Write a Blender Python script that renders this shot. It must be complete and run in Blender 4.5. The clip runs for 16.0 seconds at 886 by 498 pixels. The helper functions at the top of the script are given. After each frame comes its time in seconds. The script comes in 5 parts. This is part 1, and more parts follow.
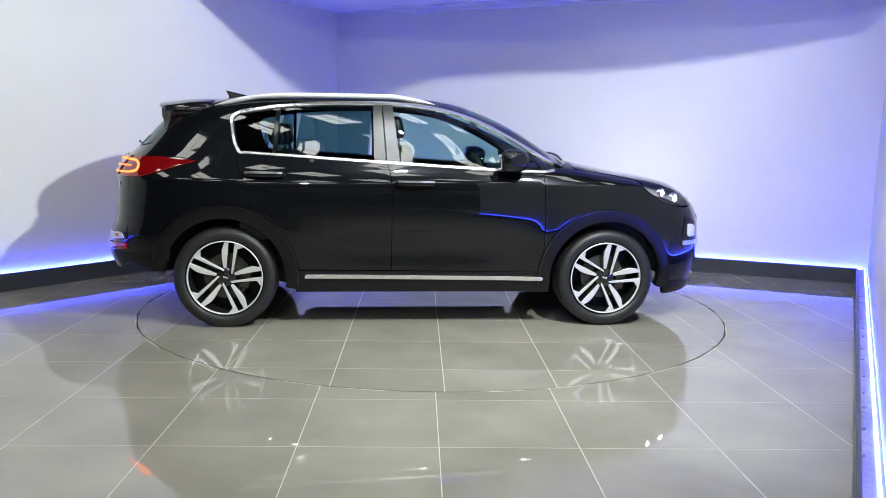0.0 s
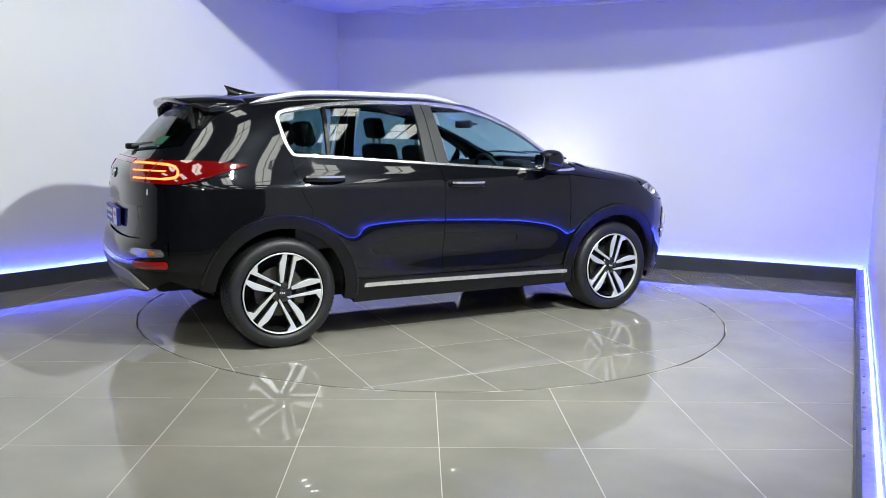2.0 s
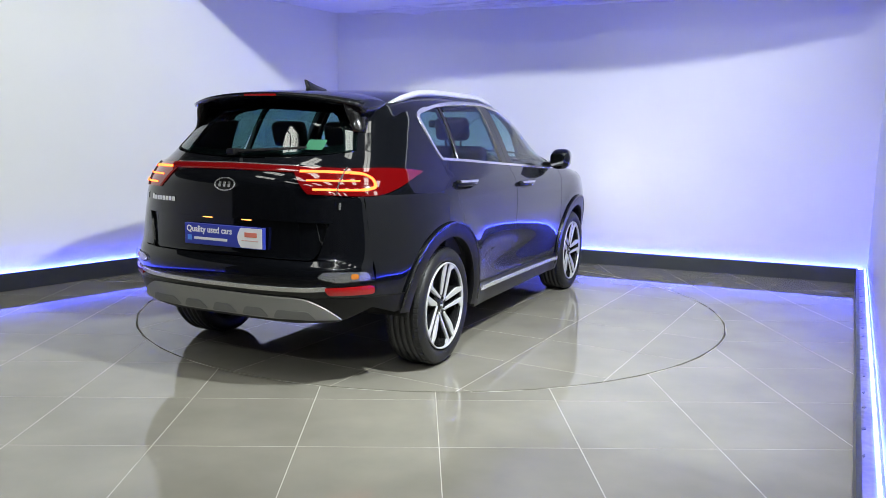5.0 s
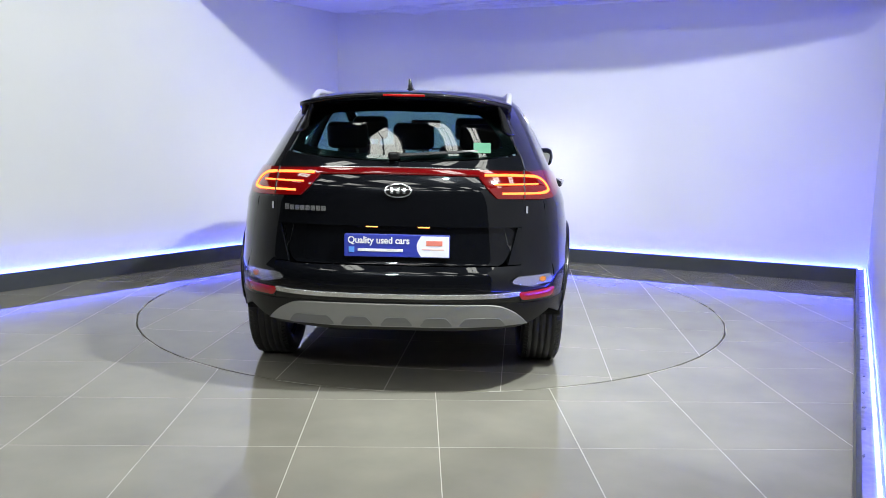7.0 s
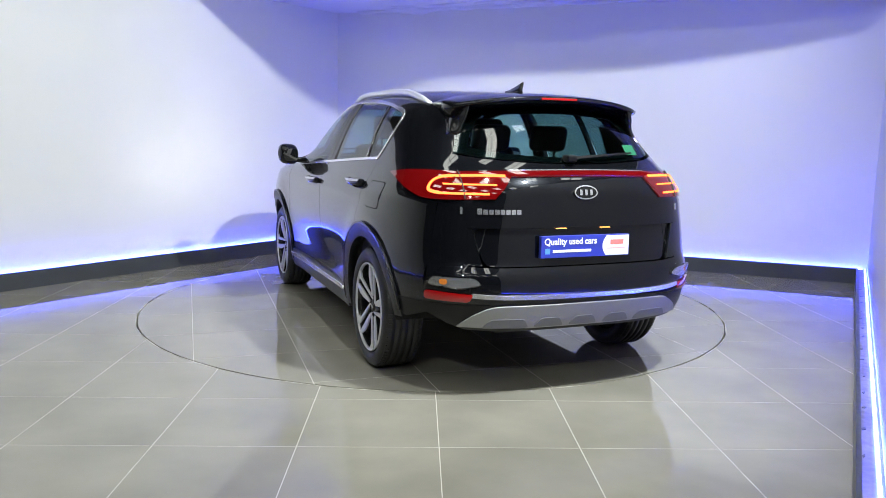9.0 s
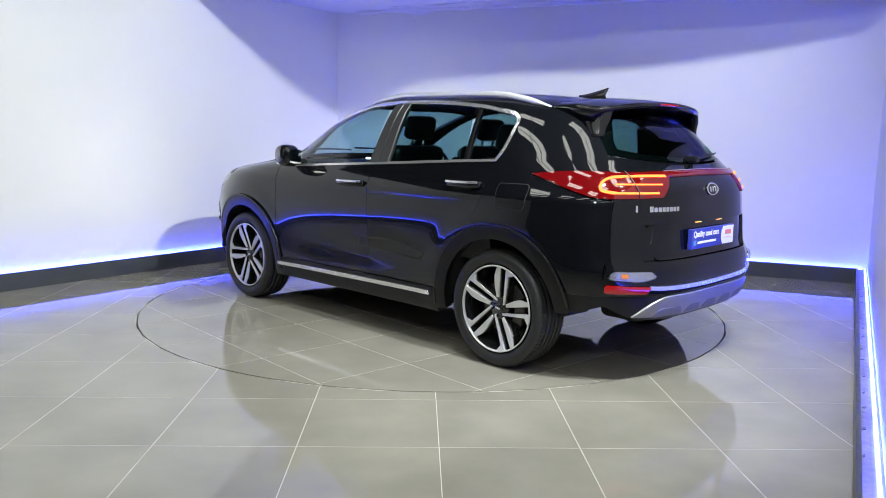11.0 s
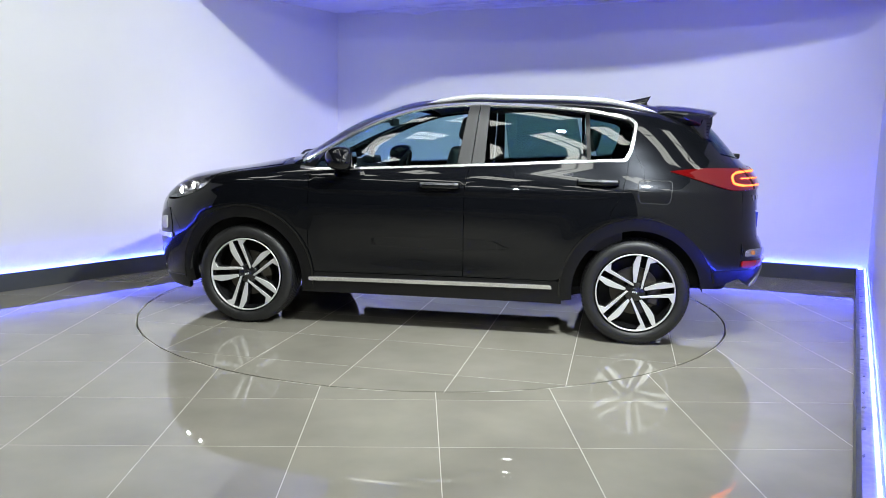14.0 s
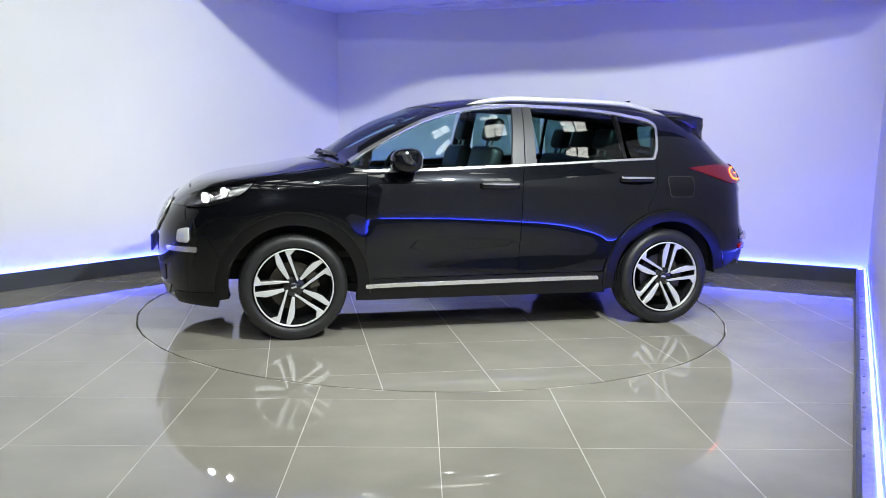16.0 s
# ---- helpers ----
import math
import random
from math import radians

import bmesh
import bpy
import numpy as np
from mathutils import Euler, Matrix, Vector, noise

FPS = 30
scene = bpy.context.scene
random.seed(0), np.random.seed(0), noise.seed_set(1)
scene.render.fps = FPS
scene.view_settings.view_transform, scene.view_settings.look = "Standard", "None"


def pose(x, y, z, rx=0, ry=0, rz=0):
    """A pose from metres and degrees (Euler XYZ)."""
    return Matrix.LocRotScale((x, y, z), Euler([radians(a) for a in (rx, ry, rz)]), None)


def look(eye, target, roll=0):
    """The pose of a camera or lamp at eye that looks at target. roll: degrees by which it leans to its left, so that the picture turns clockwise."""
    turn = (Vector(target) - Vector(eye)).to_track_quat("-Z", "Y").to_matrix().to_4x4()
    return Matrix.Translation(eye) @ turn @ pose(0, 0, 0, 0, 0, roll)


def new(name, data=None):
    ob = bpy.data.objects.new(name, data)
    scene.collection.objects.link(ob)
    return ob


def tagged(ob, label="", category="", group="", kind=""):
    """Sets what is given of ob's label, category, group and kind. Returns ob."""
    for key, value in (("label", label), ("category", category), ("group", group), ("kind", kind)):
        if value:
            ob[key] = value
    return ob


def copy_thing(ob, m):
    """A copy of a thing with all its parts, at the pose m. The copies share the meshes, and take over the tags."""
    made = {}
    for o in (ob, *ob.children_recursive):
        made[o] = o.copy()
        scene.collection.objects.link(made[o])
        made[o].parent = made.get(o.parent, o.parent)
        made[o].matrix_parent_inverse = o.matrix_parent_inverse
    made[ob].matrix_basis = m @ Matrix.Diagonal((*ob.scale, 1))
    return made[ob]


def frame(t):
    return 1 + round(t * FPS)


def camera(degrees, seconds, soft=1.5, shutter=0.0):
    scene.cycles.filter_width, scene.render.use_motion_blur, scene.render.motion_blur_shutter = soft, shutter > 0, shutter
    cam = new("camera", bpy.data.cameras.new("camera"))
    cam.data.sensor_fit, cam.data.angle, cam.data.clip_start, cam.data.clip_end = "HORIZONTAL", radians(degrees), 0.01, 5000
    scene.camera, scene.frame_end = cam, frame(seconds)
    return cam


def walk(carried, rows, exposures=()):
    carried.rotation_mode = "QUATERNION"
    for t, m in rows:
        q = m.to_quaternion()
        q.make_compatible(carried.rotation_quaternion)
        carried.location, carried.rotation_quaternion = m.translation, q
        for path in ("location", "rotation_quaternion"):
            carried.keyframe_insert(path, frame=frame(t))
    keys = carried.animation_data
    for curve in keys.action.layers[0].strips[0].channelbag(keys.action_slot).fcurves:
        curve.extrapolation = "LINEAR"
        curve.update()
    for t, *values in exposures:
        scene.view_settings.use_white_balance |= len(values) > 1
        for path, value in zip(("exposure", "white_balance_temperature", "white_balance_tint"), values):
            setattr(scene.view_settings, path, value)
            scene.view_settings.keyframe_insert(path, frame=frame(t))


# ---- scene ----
from mathutils import geometry

SECONDS = 16.0
cam = camera(59.24, SECONDS, soft=0.8)
EYE = Vector((0.0, -6.19, 1.332))
VIEW = look(EYE, EYE + Vector((0.0121, 0.9897, -0.1428)), roll=1.09)
walk(cam, [(0.0, VIEW), (SECONDS, VIEW)])

# ---- the plan: origin at the turntable's centre, y away from the camera ----
DISC_R = 2.235
TILE = 0.6145
TILE_TURN = 1.2
TILE_X, TILE_Y = -1.19, -3.0
CORNER = Vector((-1.19, 3.40))      # the back corner, at the wall faces
LEFT_END = Vector((-7.565, -5.030))
RIGHT_CORNER = Vector((4.213, 1.233))
RIGHT_END = Vector((1.186, -4.393))
CEIL = 2.76
KERB_H, KERB_W = 0.135, 0.095
START, SPEED = 5.19, 11.807          # the car's heading in degrees, degrees a second
OFFSET = Vector((-0.165, 0.092, 0))  # the car's middle, in its own axes


# ---- world ----
world = bpy.data.worlds.new("world")
scene.world = world
world.use_nodes = True
world.node_tree.nodes["Background"].inputs[0].default_value = (0.5, 0.55, 0.6, 1)
world.node_tree.nodes["Background"].inputs[1].default_value = 0.02


# ---- materials ----
def material(name, color, rough=0.5, metal=0.0, vary=0.0, scale=8.0, bump=0.0, bump_scale=60.0, coat=0.0, spec=0.5,
             random_tint=0.0, emit=None, power=0.0, stretch=(1, 1, 1)):
    m = bpy.data.materials.new(name)
    m.use_nodes = True
    nt = m.node_tree
    b = nt.nodes["Principled BSDF"]
    b.inputs["Base Color"].default_value = (*color, 1)
    b.inputs["Roughness"].default_value = rough
    b.inputs["Metallic"].default_value = metal
    b.inputs["Coat Weight"].default_value = coat
    b.inputs["Coat Roughness"].default_value = 0.03
    b.inputs["Specular IOR Level"].default_value = spec
    if emit:
        b.inputs["Emission Color"].default_value = (*emit, 1)
        b.inputs["Emission Strength"].default_value = power
    if vary or bump or random_tint:
        geo = nt.nodes.new("ShaderNodeTexCoord")
        mp = nt.nodes.new("ShaderNodeMapping")
        mp.inputs["Scale"].default_value = stretch
        nt.links.new(geo.outputs["Object"], mp.inputs[0])
    if vary or random_tint:
        big = nt.nodes.new("ShaderNodeTexNoise")
        big.inputs["Scale"].default_value = scale
        big.inputs["Detail"].default_value = 6
        nt.links.new(mp.outputs[0], big.inputs["Vector"])
        ramp = nt.nodes.new("ShaderNodeMapRange")
        ramp.inputs["From Min"].default_value, ramp.inputs["From Max"].default_value = 0.3, 0.7
        ramp.inputs["To Min"].default_value, ramp.inputs["To Max"].default_value = 1 - vary, 1 + vary
        nt.links.new(big.outputs["Fac"], ramp.inputs["Value"])
        value = ramp.outputs[0]
        if random_tint:
            info = nt.nodes.new("ShaderNodeObjectInfo")
            r2 = nt.nodes.new("ShaderNodeMapRange")
            r2.inputs["To Min"].default_value, r2.inputs["To Max"].default_value = 1 - random_tint, 1 + random_tint
            nt.links.new(info.outputs["Random"], r2.inputs["Value"])
            mul = nt.nodes.new("ShaderNodeMath")
            mul.operation = "MULTIPLY"
            nt.links.new(value, mul.inputs[0])
            nt.links.new(r2.outputs[0], mul.inputs[1])
            value = mul.outputs[0]
        hsv = nt.nodes.new("ShaderNodeHueSaturation")
        hsv.inputs["Color"].default_value = (*color, 1)
        nt.links.new(value, hsv.inputs["Value"])
        nt.links.new(hsv.outputs[0], b.inputs["Base Color"])
        rr = nt.nodes.new("ShaderNodeMapRange")
        rr.inputs["From Min"].default_value, rr.inputs["From Max"].default_value = 0.3, 0.7
        rr.inputs["To Min"].default_value, rr.inputs["To Max"].default_value = rough * (1 - vary), rough * (1 + vary)
        fine = nt.nodes.new("ShaderNodeTexNoise")
        fine.inputs["Scale"].default_value = scale * 6
        nt.links.new(mp.outputs[0], fine.inputs["Vector"])
        nt.links.new(fine.outputs["Fac"], rr.inputs["Value"])
        nt.links.new(rr.outputs[0], b.inputs["Roughness"])
    if bump:
        n = nt.nodes.new("ShaderNodeTexNoise")
        n.inputs["Scale"].default_value = bump_scale
        n.inputs["Detail"].default_value = 4
        nt.links.new(mp.outputs[0], n.inputs["Vector"])
        bp = nt.nodes.new("ShaderNodeBump")
        bp.inputs["Strength"].default_value = 1.0
        bp.inputs["Distance"].default_value = bump
        nt.links.new(n.outputs["Fac"], bp.inputs["Height"])
        nt.links.new(bp.outputs[0], b.inputs["Normal"])
    return m


def glass(name, tint, rough=0.0):
    """Sheet glass: tinted see-through with Fresnel gloss."""
    m = bpy.data.materials.new(name)
    m.use_nodes = True
    nt = m.node_tree
    nt.nodes.remove(nt.nodes["Principled BSDF"])
    out = nt.nodes["Material Output"]
    clear = nt.nodes.new("ShaderNodeBsdfTransparent")
    clear.inputs[0].default_value = (*tint, 1)
    gloss = nt.nodes.new("ShaderNodeBsdfGlossy")
    gloss.inputs["Roughness"].default_value = rough
    face = nt.nodes.new("ShaderNodeLayerWeight")
    face.inputs["Blend"].default_value = 0.5
    power = nt.nodes.new("ShaderNodeMath")
    power.operation = "POWER"
    power.inputs[1].default_value = 5.0
    nt.links.new(face.outputs["Facing"], power.inputs[0])
    fres = nt.nodes.new("ShaderNodeMath")
    fres.operation = "MULTIPLY_ADD"
    fres.inputs[1].default_value, fres.inputs[2].default_value = 0.92, 0.08
    nt.links.new(power.outputs[0], fres.inputs[0])
    mix = nt.nodes.new("ShaderNodeMixShader")
    nt.links.new(fres.outputs[0], mix.inputs[0])
    nt.links.new(clear.outputs[0], mix.inputs[1])
    nt.links.new(gloss.outputs[0], mix.inputs[2])
    nt.links.new(mix.outputs[0], out.inputs["Surface"])
    return m


def glow(name, color, power):
    m = bpy.data.materials.new(name)
    m.use_nodes = True
    nt = m.node_tree
    nt.nodes.remove(nt.nodes["Principled BSDF"])
    e = nt.nodes.new("ShaderNodeEmission")
    e.inputs[0].default_value = (*color, 1)
    e.inputs[1].default_value = power
    nt.links.new(e.outputs[0], nt.nodes["Material Output"].inputs["Surface"])
    return m


M_WALL = material("white_wall_paint", (0.80, 0.80, 0.79), 0.42, vary=0.02, scale=1.2, bump=0.0006, bump_scale=30)
M_HALL = material("grey_hall_paint", (0.14, 0.135, 0.13), 0.7, vary=0.25, scale=0.7)
M_CONCRETE = material("polished_concrete", (0.16, 0.16, 0.155), 0.3, vary=0.2, scale=1.5, bump=0.0004)
M_CEIL = material("white_sheet", (0.78, 0.78, 0.80), 0.5, vary=0.03, scale=2.0)
M_KERB = material("dark_grey_kerb_paint", (0.06, 0.065, 0.075), 0.35, vary=0.12, scale=3, bump=0.0005)
M_KERB_TOP = material("white_kerb_top", (0.26, 0.25, 0.26), 0.5, vary=0.3, scale=5)
M_TILE = material("polished_grey_tile", (0.262, 0.247, 0.206), 0.022, vary=0.12, scale=2.2, random_tint=0.06, spec=0.8)
M_GROUT = material("pale_grout", (0.54, 0.51, 0.45), 0.8, vary=0.12, scale=14)
M_GAP = material("black_gap", (0.01, 0.01, 0.01), 0.6)
M_LED = glow("blue_led", (0.03, 0.052, 1.0), 130.0)
M_PANEL = glow("white_ceiling_light", (0.98, 1.0, 0.93), 7.5)


# ---- mesh helpers ----
def mesh_object(name, bm, mat, parent=None, label="", smooth=False):
    bmesh.ops.recalc_face_normals(bm, faces=bm.faces)
    me = bpy.data.meshes.new(name)
    bm.to_mesh(me)
    bm.free()
    me.materials.append(mat)
    if smooth:
        me.shade_smooth()
    ob = new(name, me)
    if parent:
        ob.parent = parent
    if label:
        ob["label"] = label
    return ob


def part(name, bm, mat, parent, label="", smooth=False):
    return mesh_object(name, bm, mat, parent, label, smooth)


def box(bm, x0, x1, y0, y1, z0, z1, bevel=0.0, m=None):
    r = bmesh.ops.create_cube(bm, size=1.0)
    vs = r["verts"]
    for v in vs:
        v.co = Vector((x0 + (v.co.x + 0.5) * (x1 - x0), y0 + (v.co.y + 0.5) * (y1 - y0), z0 + (v.co.z + 0.5) * (z1 - z0)))
    es = list({e for v in vs for e in v.link_edges})
    if bevel:
        r = bmesh.ops.bevel(bm, geom=es, offset=bevel, segments=3, profile=0.5, affect="EDGES", clamp_overlap=True)
        vs = list({v for f in r["faces"] for v in f.verts} | {v for v in vs if v.is_valid})
    if m is not None:
        for v in vs:
            v.co = m @ v.co
    return bm


def prism(pts, z0, z1):
    """A solid over a plan polygon."""
    bm = bmesh.new()
    lo = [bm.verts.new((p[0], p[1], z0)) for p in pts]
    hi = [bm.verts.new((p[0], p[1], z1)) for p in pts]
    bm.faces.new(hi)
    bm.faces.new(lo[::-1])
    for i in range(len(pts)):
        j = (i + 1) % len(pts)
        bm.faces.new((lo[i], lo[j], hi[j], hi[i]))
    return bm


def side_of(a, b, d):
    """The line a-b moved d to its right."""
    t = (b - a).normalized()
    return Vector((t.y, -t.x)) * d


# ---- the large structure ----
def wall(name, a, b, z0, z1, thick, mat, label):
    o = side_of(a, b, -thick)
    ob = mesh_object(name, prism([a, b, b + o, a + o], z0, z1), mat)
    return tagged(ob, label, "wall", kind="structure")


def cross(p, d, q, e):
    """Where two plan lines meet."""
    k = d.x * e.y - d.y * e.x
    s = ((q.x - p.x) * e.y - (q.y - p.y) * e.x) / k
    return p + d * s


def offset_chain(pts, d):
    """A plan polyline moved d to its right."""
    out = []
    for i, p in enumerate(pts):
        if i == 0:
            out.append(p + side_of(p, pts[1], d))
        elif i == len(pts) - 1:
            out.append(p + side_of(pts[i - 1], p, d))
        else:
            a, b, c = pts[i - 1], p, pts[i + 1]
            out.append(cross(a + side_of(a, b, d), (b - a), b + side_of(b, c, d), (c - b)))
    return out


CHAIN = [LEFT_END, CORNER, RIGHT_CORNER, RIGHT_END]


def build_room():
    names = ("wall_west", "wall_north", "wall_east")
    outer = offset_chain(CHAIN, -0.12)
    for i, n in enumerate(names):
        ob = mesh_object(n, prism([CHAIN[i], CHAIN[i + 1], outer[i + 1], outer[i]], -0.05, CEIL), M_WALL)
        tagged(ob, "smooth white painted showroom wall lit blue from below", "wall", kind="structure")
    inner = offset_chain(CHAIN, KERB_W)
    lip = offset_chain(CHAIN, KERB_W - 0.02)
    for i, n in enumerate(("west", "north", "east")):
        ob = mesh_object("baseboard_" + n, prism([lip[i], lip[i + 1], inner[i + 1], inner[i]], 0, KERB_H + 0.012), M_KERB)
        tagged(ob, "dark grey painted plinth board along the wall's foot", "baseboard", kind="structure")
        ob = mesh_object("ledge_" + n, prism([CHAIN[i], CHAIN[i + 1], lip[i + 1], lip[i]], 0, KERB_H - 0.004), M_KERB_TOP)
        tagged(ob, "scuffed white top of the plinth behind its front board", "ledge", kind="structure")
        if n == "east":
            t, w = (CHAIN[3] - CHAIN[2]).normalized(), side_of(CHAIN[2], CHAIN[3], 1)
            rnd = random.Random(3)
            for k in range(14):
                q = CHAIN[2] + t * (1.2 + 0.3 * k + 0.12 * rnd.random()) + w * (0.055 + 0.012 * rnd.random())
                hl, hw = 0.008 + 0.02 * rnd.random(), 0.004 + 0.008 * rnd.random()
                pts = [q + t * (sx * hl) + w * (sy * hw) for sx, sy in ((-1, -0.6), (0.2, -1), (1, 0.3), (0.1, 1))]
                part("glue_mark", prism(pts, KERB_H - 0.004, KERB_H - 0.001), M_KERB, ob, "dark dried glue mark")
        a, b = offset_chain(CHAIN, 0.012)[i], offset_chain(CHAIN, 0.012)[i + 1]
        t = (b - a).normalized() * 0.03
        o = side_of(a, b, 0.014)
        ob = mesh_object("led_strip", prism([a + t, b - t, b - t + o, a + t + o], KERB_H - 0.003, KERB_H + 0.002), M_LED)
        tagged(ob, "glowing blue strip light along the foot of the wall", "strip light", group="strip lights")
    # low ceiling over the back of the stage
    # unseen front edge, outline worked out to cast the shadow edges on the walls
    front = [(3.05, -0.50), (2.43, -0.71), (2.01, -0.79), (1.63, -0.77), (1.24, -0.64), (0.90, -0.60), (0.79, -0.72), (0.75, -1.0), (0.61, -1.03),
             (0.44, -0.93), (0.22, -0.77), (-0.18, -0.42), (-0.76, 0.09), (-1.65, 0.90), (-2.70, 1.70)]
    bm = prism(([(-1.20, 3.58), (4.45, 1.28)] + front)[::-1], CEIL, CEIL + 0.05)
    tagged(mesh_object("ceiling", bm, M_CEIL), "white stretched sheet ceiling over the stage", "ceiling", kind="structure")
    # the hall around
    X0, X1, Y0, Y1, Z1 = -11.0, 9.0, -15.0, 5.0, 7.0
    c = [Vector((X0, Y0)), Vector((X0, Y1)), Vector((X1, Y1)), Vector((X1, Y0))]
    for i in range(4):
        wall("hall_wall_" + "wnes"[i], c[i], c[(i + 1) % 4], -0.05, Z1, 0.15, M_HALL, "plain grey wall of the surrounding hall")
    tagged(mesh_object("hall_ceiling", prism([(X0, Y0), (X1, Y0), (X1, Y1), (X0, Y1)], Z1, Z1 + 0.1), M_HALL),
           "dark grey hall ceiling", "ceiling", kind="structure")
    tagged(mesh_object("ground", prism([(X0, Y0), (X1, Y0), (X1, Y1), (X0, Y1)], -0.25, -0.12), M_HALL),
           "concrete slab under the tiled floor", "floor", kind="structure")


def build_sheet_folds():
    """Creases of the stretched ceiling sheet where it meets the north wall."""
    t = (RIGHT_CORNER - CORNER).normalized()
    n = Vector((t.y, -t.x))
    rnd = random.Random(5)
    for k in range(14):
        a = 0.55 + rnd.random() * 1.9
        ln = 0.35 + rnd.random() * 0.7
        off = 0.03 + rnd.random() * 0.30
        turn = (rnd.random() - 0.3) * 0.35
        dep = 0.010 + 0.018 * rnd.random()
        rows = []
        for i in range(15):
            u = i / 14
            q = CORNER + t * (a + ln * u) + n * (off + turn * ln * u + 0.015 * math.sin(5 * u + k))
            d = dep * math.sin(math.pi * u) ** 0.7 + 0.001
            w = 0.012 + 0.014 * math.sin(math.pi * u)
            rows.append([(q.x - n.x * w, q.y - n.y * w, CEIL + 0.002), (q.x - n.x * w * 0.3, q.y - n.y * w * 0.3, CEIL - d * 0.8), (q.x + n.x * w * 0.25, q.y + n.y * w * 0.25, CEIL - d), (q.x + n.x * w, q.y + n.y * w, CEIL + 0.002)])
        bm = bmesh.new()
        V = [[bm.verts.new(c) for c in r] for r in rows]
        for r0, r1 in zip(V, V[1:]):
            for j in range(4):
                bm.faces.new((r0[j], r0[(j + 1) % 4], r1[(j + 1) % 4], r1[j]))
        ob = mesh_object("ceiling_fold", bm, M_CEIL, smooth=True)
        tagged(ob, "crease of the white stretched ceiling sheet", "ceiling fold", kind="structure")
    # sagging hem along the wall
    rows = []
    for i in range(60):
        u = i / 59
        q = CORNER + t * (0.3 + 5.2 * u)
        d = 0.022 + 0.016 * noise.noise(Vector((u * 22, 0, 0))) + 0.03 * math.exp(-((u - 0.14) / 0.03) ** 2)
        w = 0.05 + 0.02 * noise.noise(Vector((u * 17, 3, 0)))
        rows.append([(q.x, q.y, CEIL + 0.001), (q.x, q.y, CEIL - d), (q.x + n.x * w * 0.5, q.y + n.y * w * 0.5, CEIL - d * 0.8), (q.x + n.x * w * 2, q.y + n.y * w * 2, CEIL + 0.001)])
    bm = bmesh.new()
    V = [[bm.verts.new(c) for c in r] for r in rows]
    for r0, r1 in zip(V, V[1:]):
        for j in range(4):
            bm.faces.new((r0[j], r0[(j + 1) % 4], r1[(j + 1) % 4], r1[j]))
    tagged(mesh_object("ceiling_hem", bm, M_CEIL, smooth=True), "gathered hem of the white ceiling sheet at the wall", "ceiling hem", kind="structure")


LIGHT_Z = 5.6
# first fitted to the shadow edges; other two added to brighten walls and floor
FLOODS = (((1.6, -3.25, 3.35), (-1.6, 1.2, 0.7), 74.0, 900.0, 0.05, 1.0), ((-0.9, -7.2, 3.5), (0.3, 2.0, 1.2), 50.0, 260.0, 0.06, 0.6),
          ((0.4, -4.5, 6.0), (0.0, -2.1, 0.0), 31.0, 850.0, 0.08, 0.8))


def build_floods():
    """Unseen flood lamps hung in the hall, two added as fill; the low ceiling's edge shades the tops of the walls."""
    for eye, aim, half, power, size, edge in FLOODS:
        hub = new("flood_lamp")
        hub.matrix_basis = look(eye, aim)
        tagged(hub, "unseen black flood lamp hung from the hall ceiling", "flood lamp", group="flood lamps")
        n = 24
        bm = bmesh.new()
        ringed = []
        for r, z in ((0.02, 0.16), (0.09, 0.15), (0.11, 0.04), (0.11, 0.012)):
            ringed.append([bm.verts.new((r * math.cos(2 * math.pi * k / n), r * math.sin(2 * math.pi * k / n), z)) for k in range(n)])
        for a, b in zip(ringed, ringed[1:]):
            for k in range(n):
                bm.faces.new((a[k], a[(k + 1) % n], b[(k + 1) % n], b[k]))
        part("lamp_housing", bm, M_KERB, hub, smooth=True)
        bm = bmesh.new()
        up = Matrix(hub.matrix_basis).inverted().to_3x3() @ Vector((0, 0, 1))
        box(bm, -0.012, 0.012, -0.012, 0.012, 0, 7.05 - eye[2], m=Matrix.Translation((0, 0, 0.10)) @ up.to_track_quat("Z", "Y").to_matrix().to_4x4())
        part("hanging_pole", bm, M_KERB, hub)
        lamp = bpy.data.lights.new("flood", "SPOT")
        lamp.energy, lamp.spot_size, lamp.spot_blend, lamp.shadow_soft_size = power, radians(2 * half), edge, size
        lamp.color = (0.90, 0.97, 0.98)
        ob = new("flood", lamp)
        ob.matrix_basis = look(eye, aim)


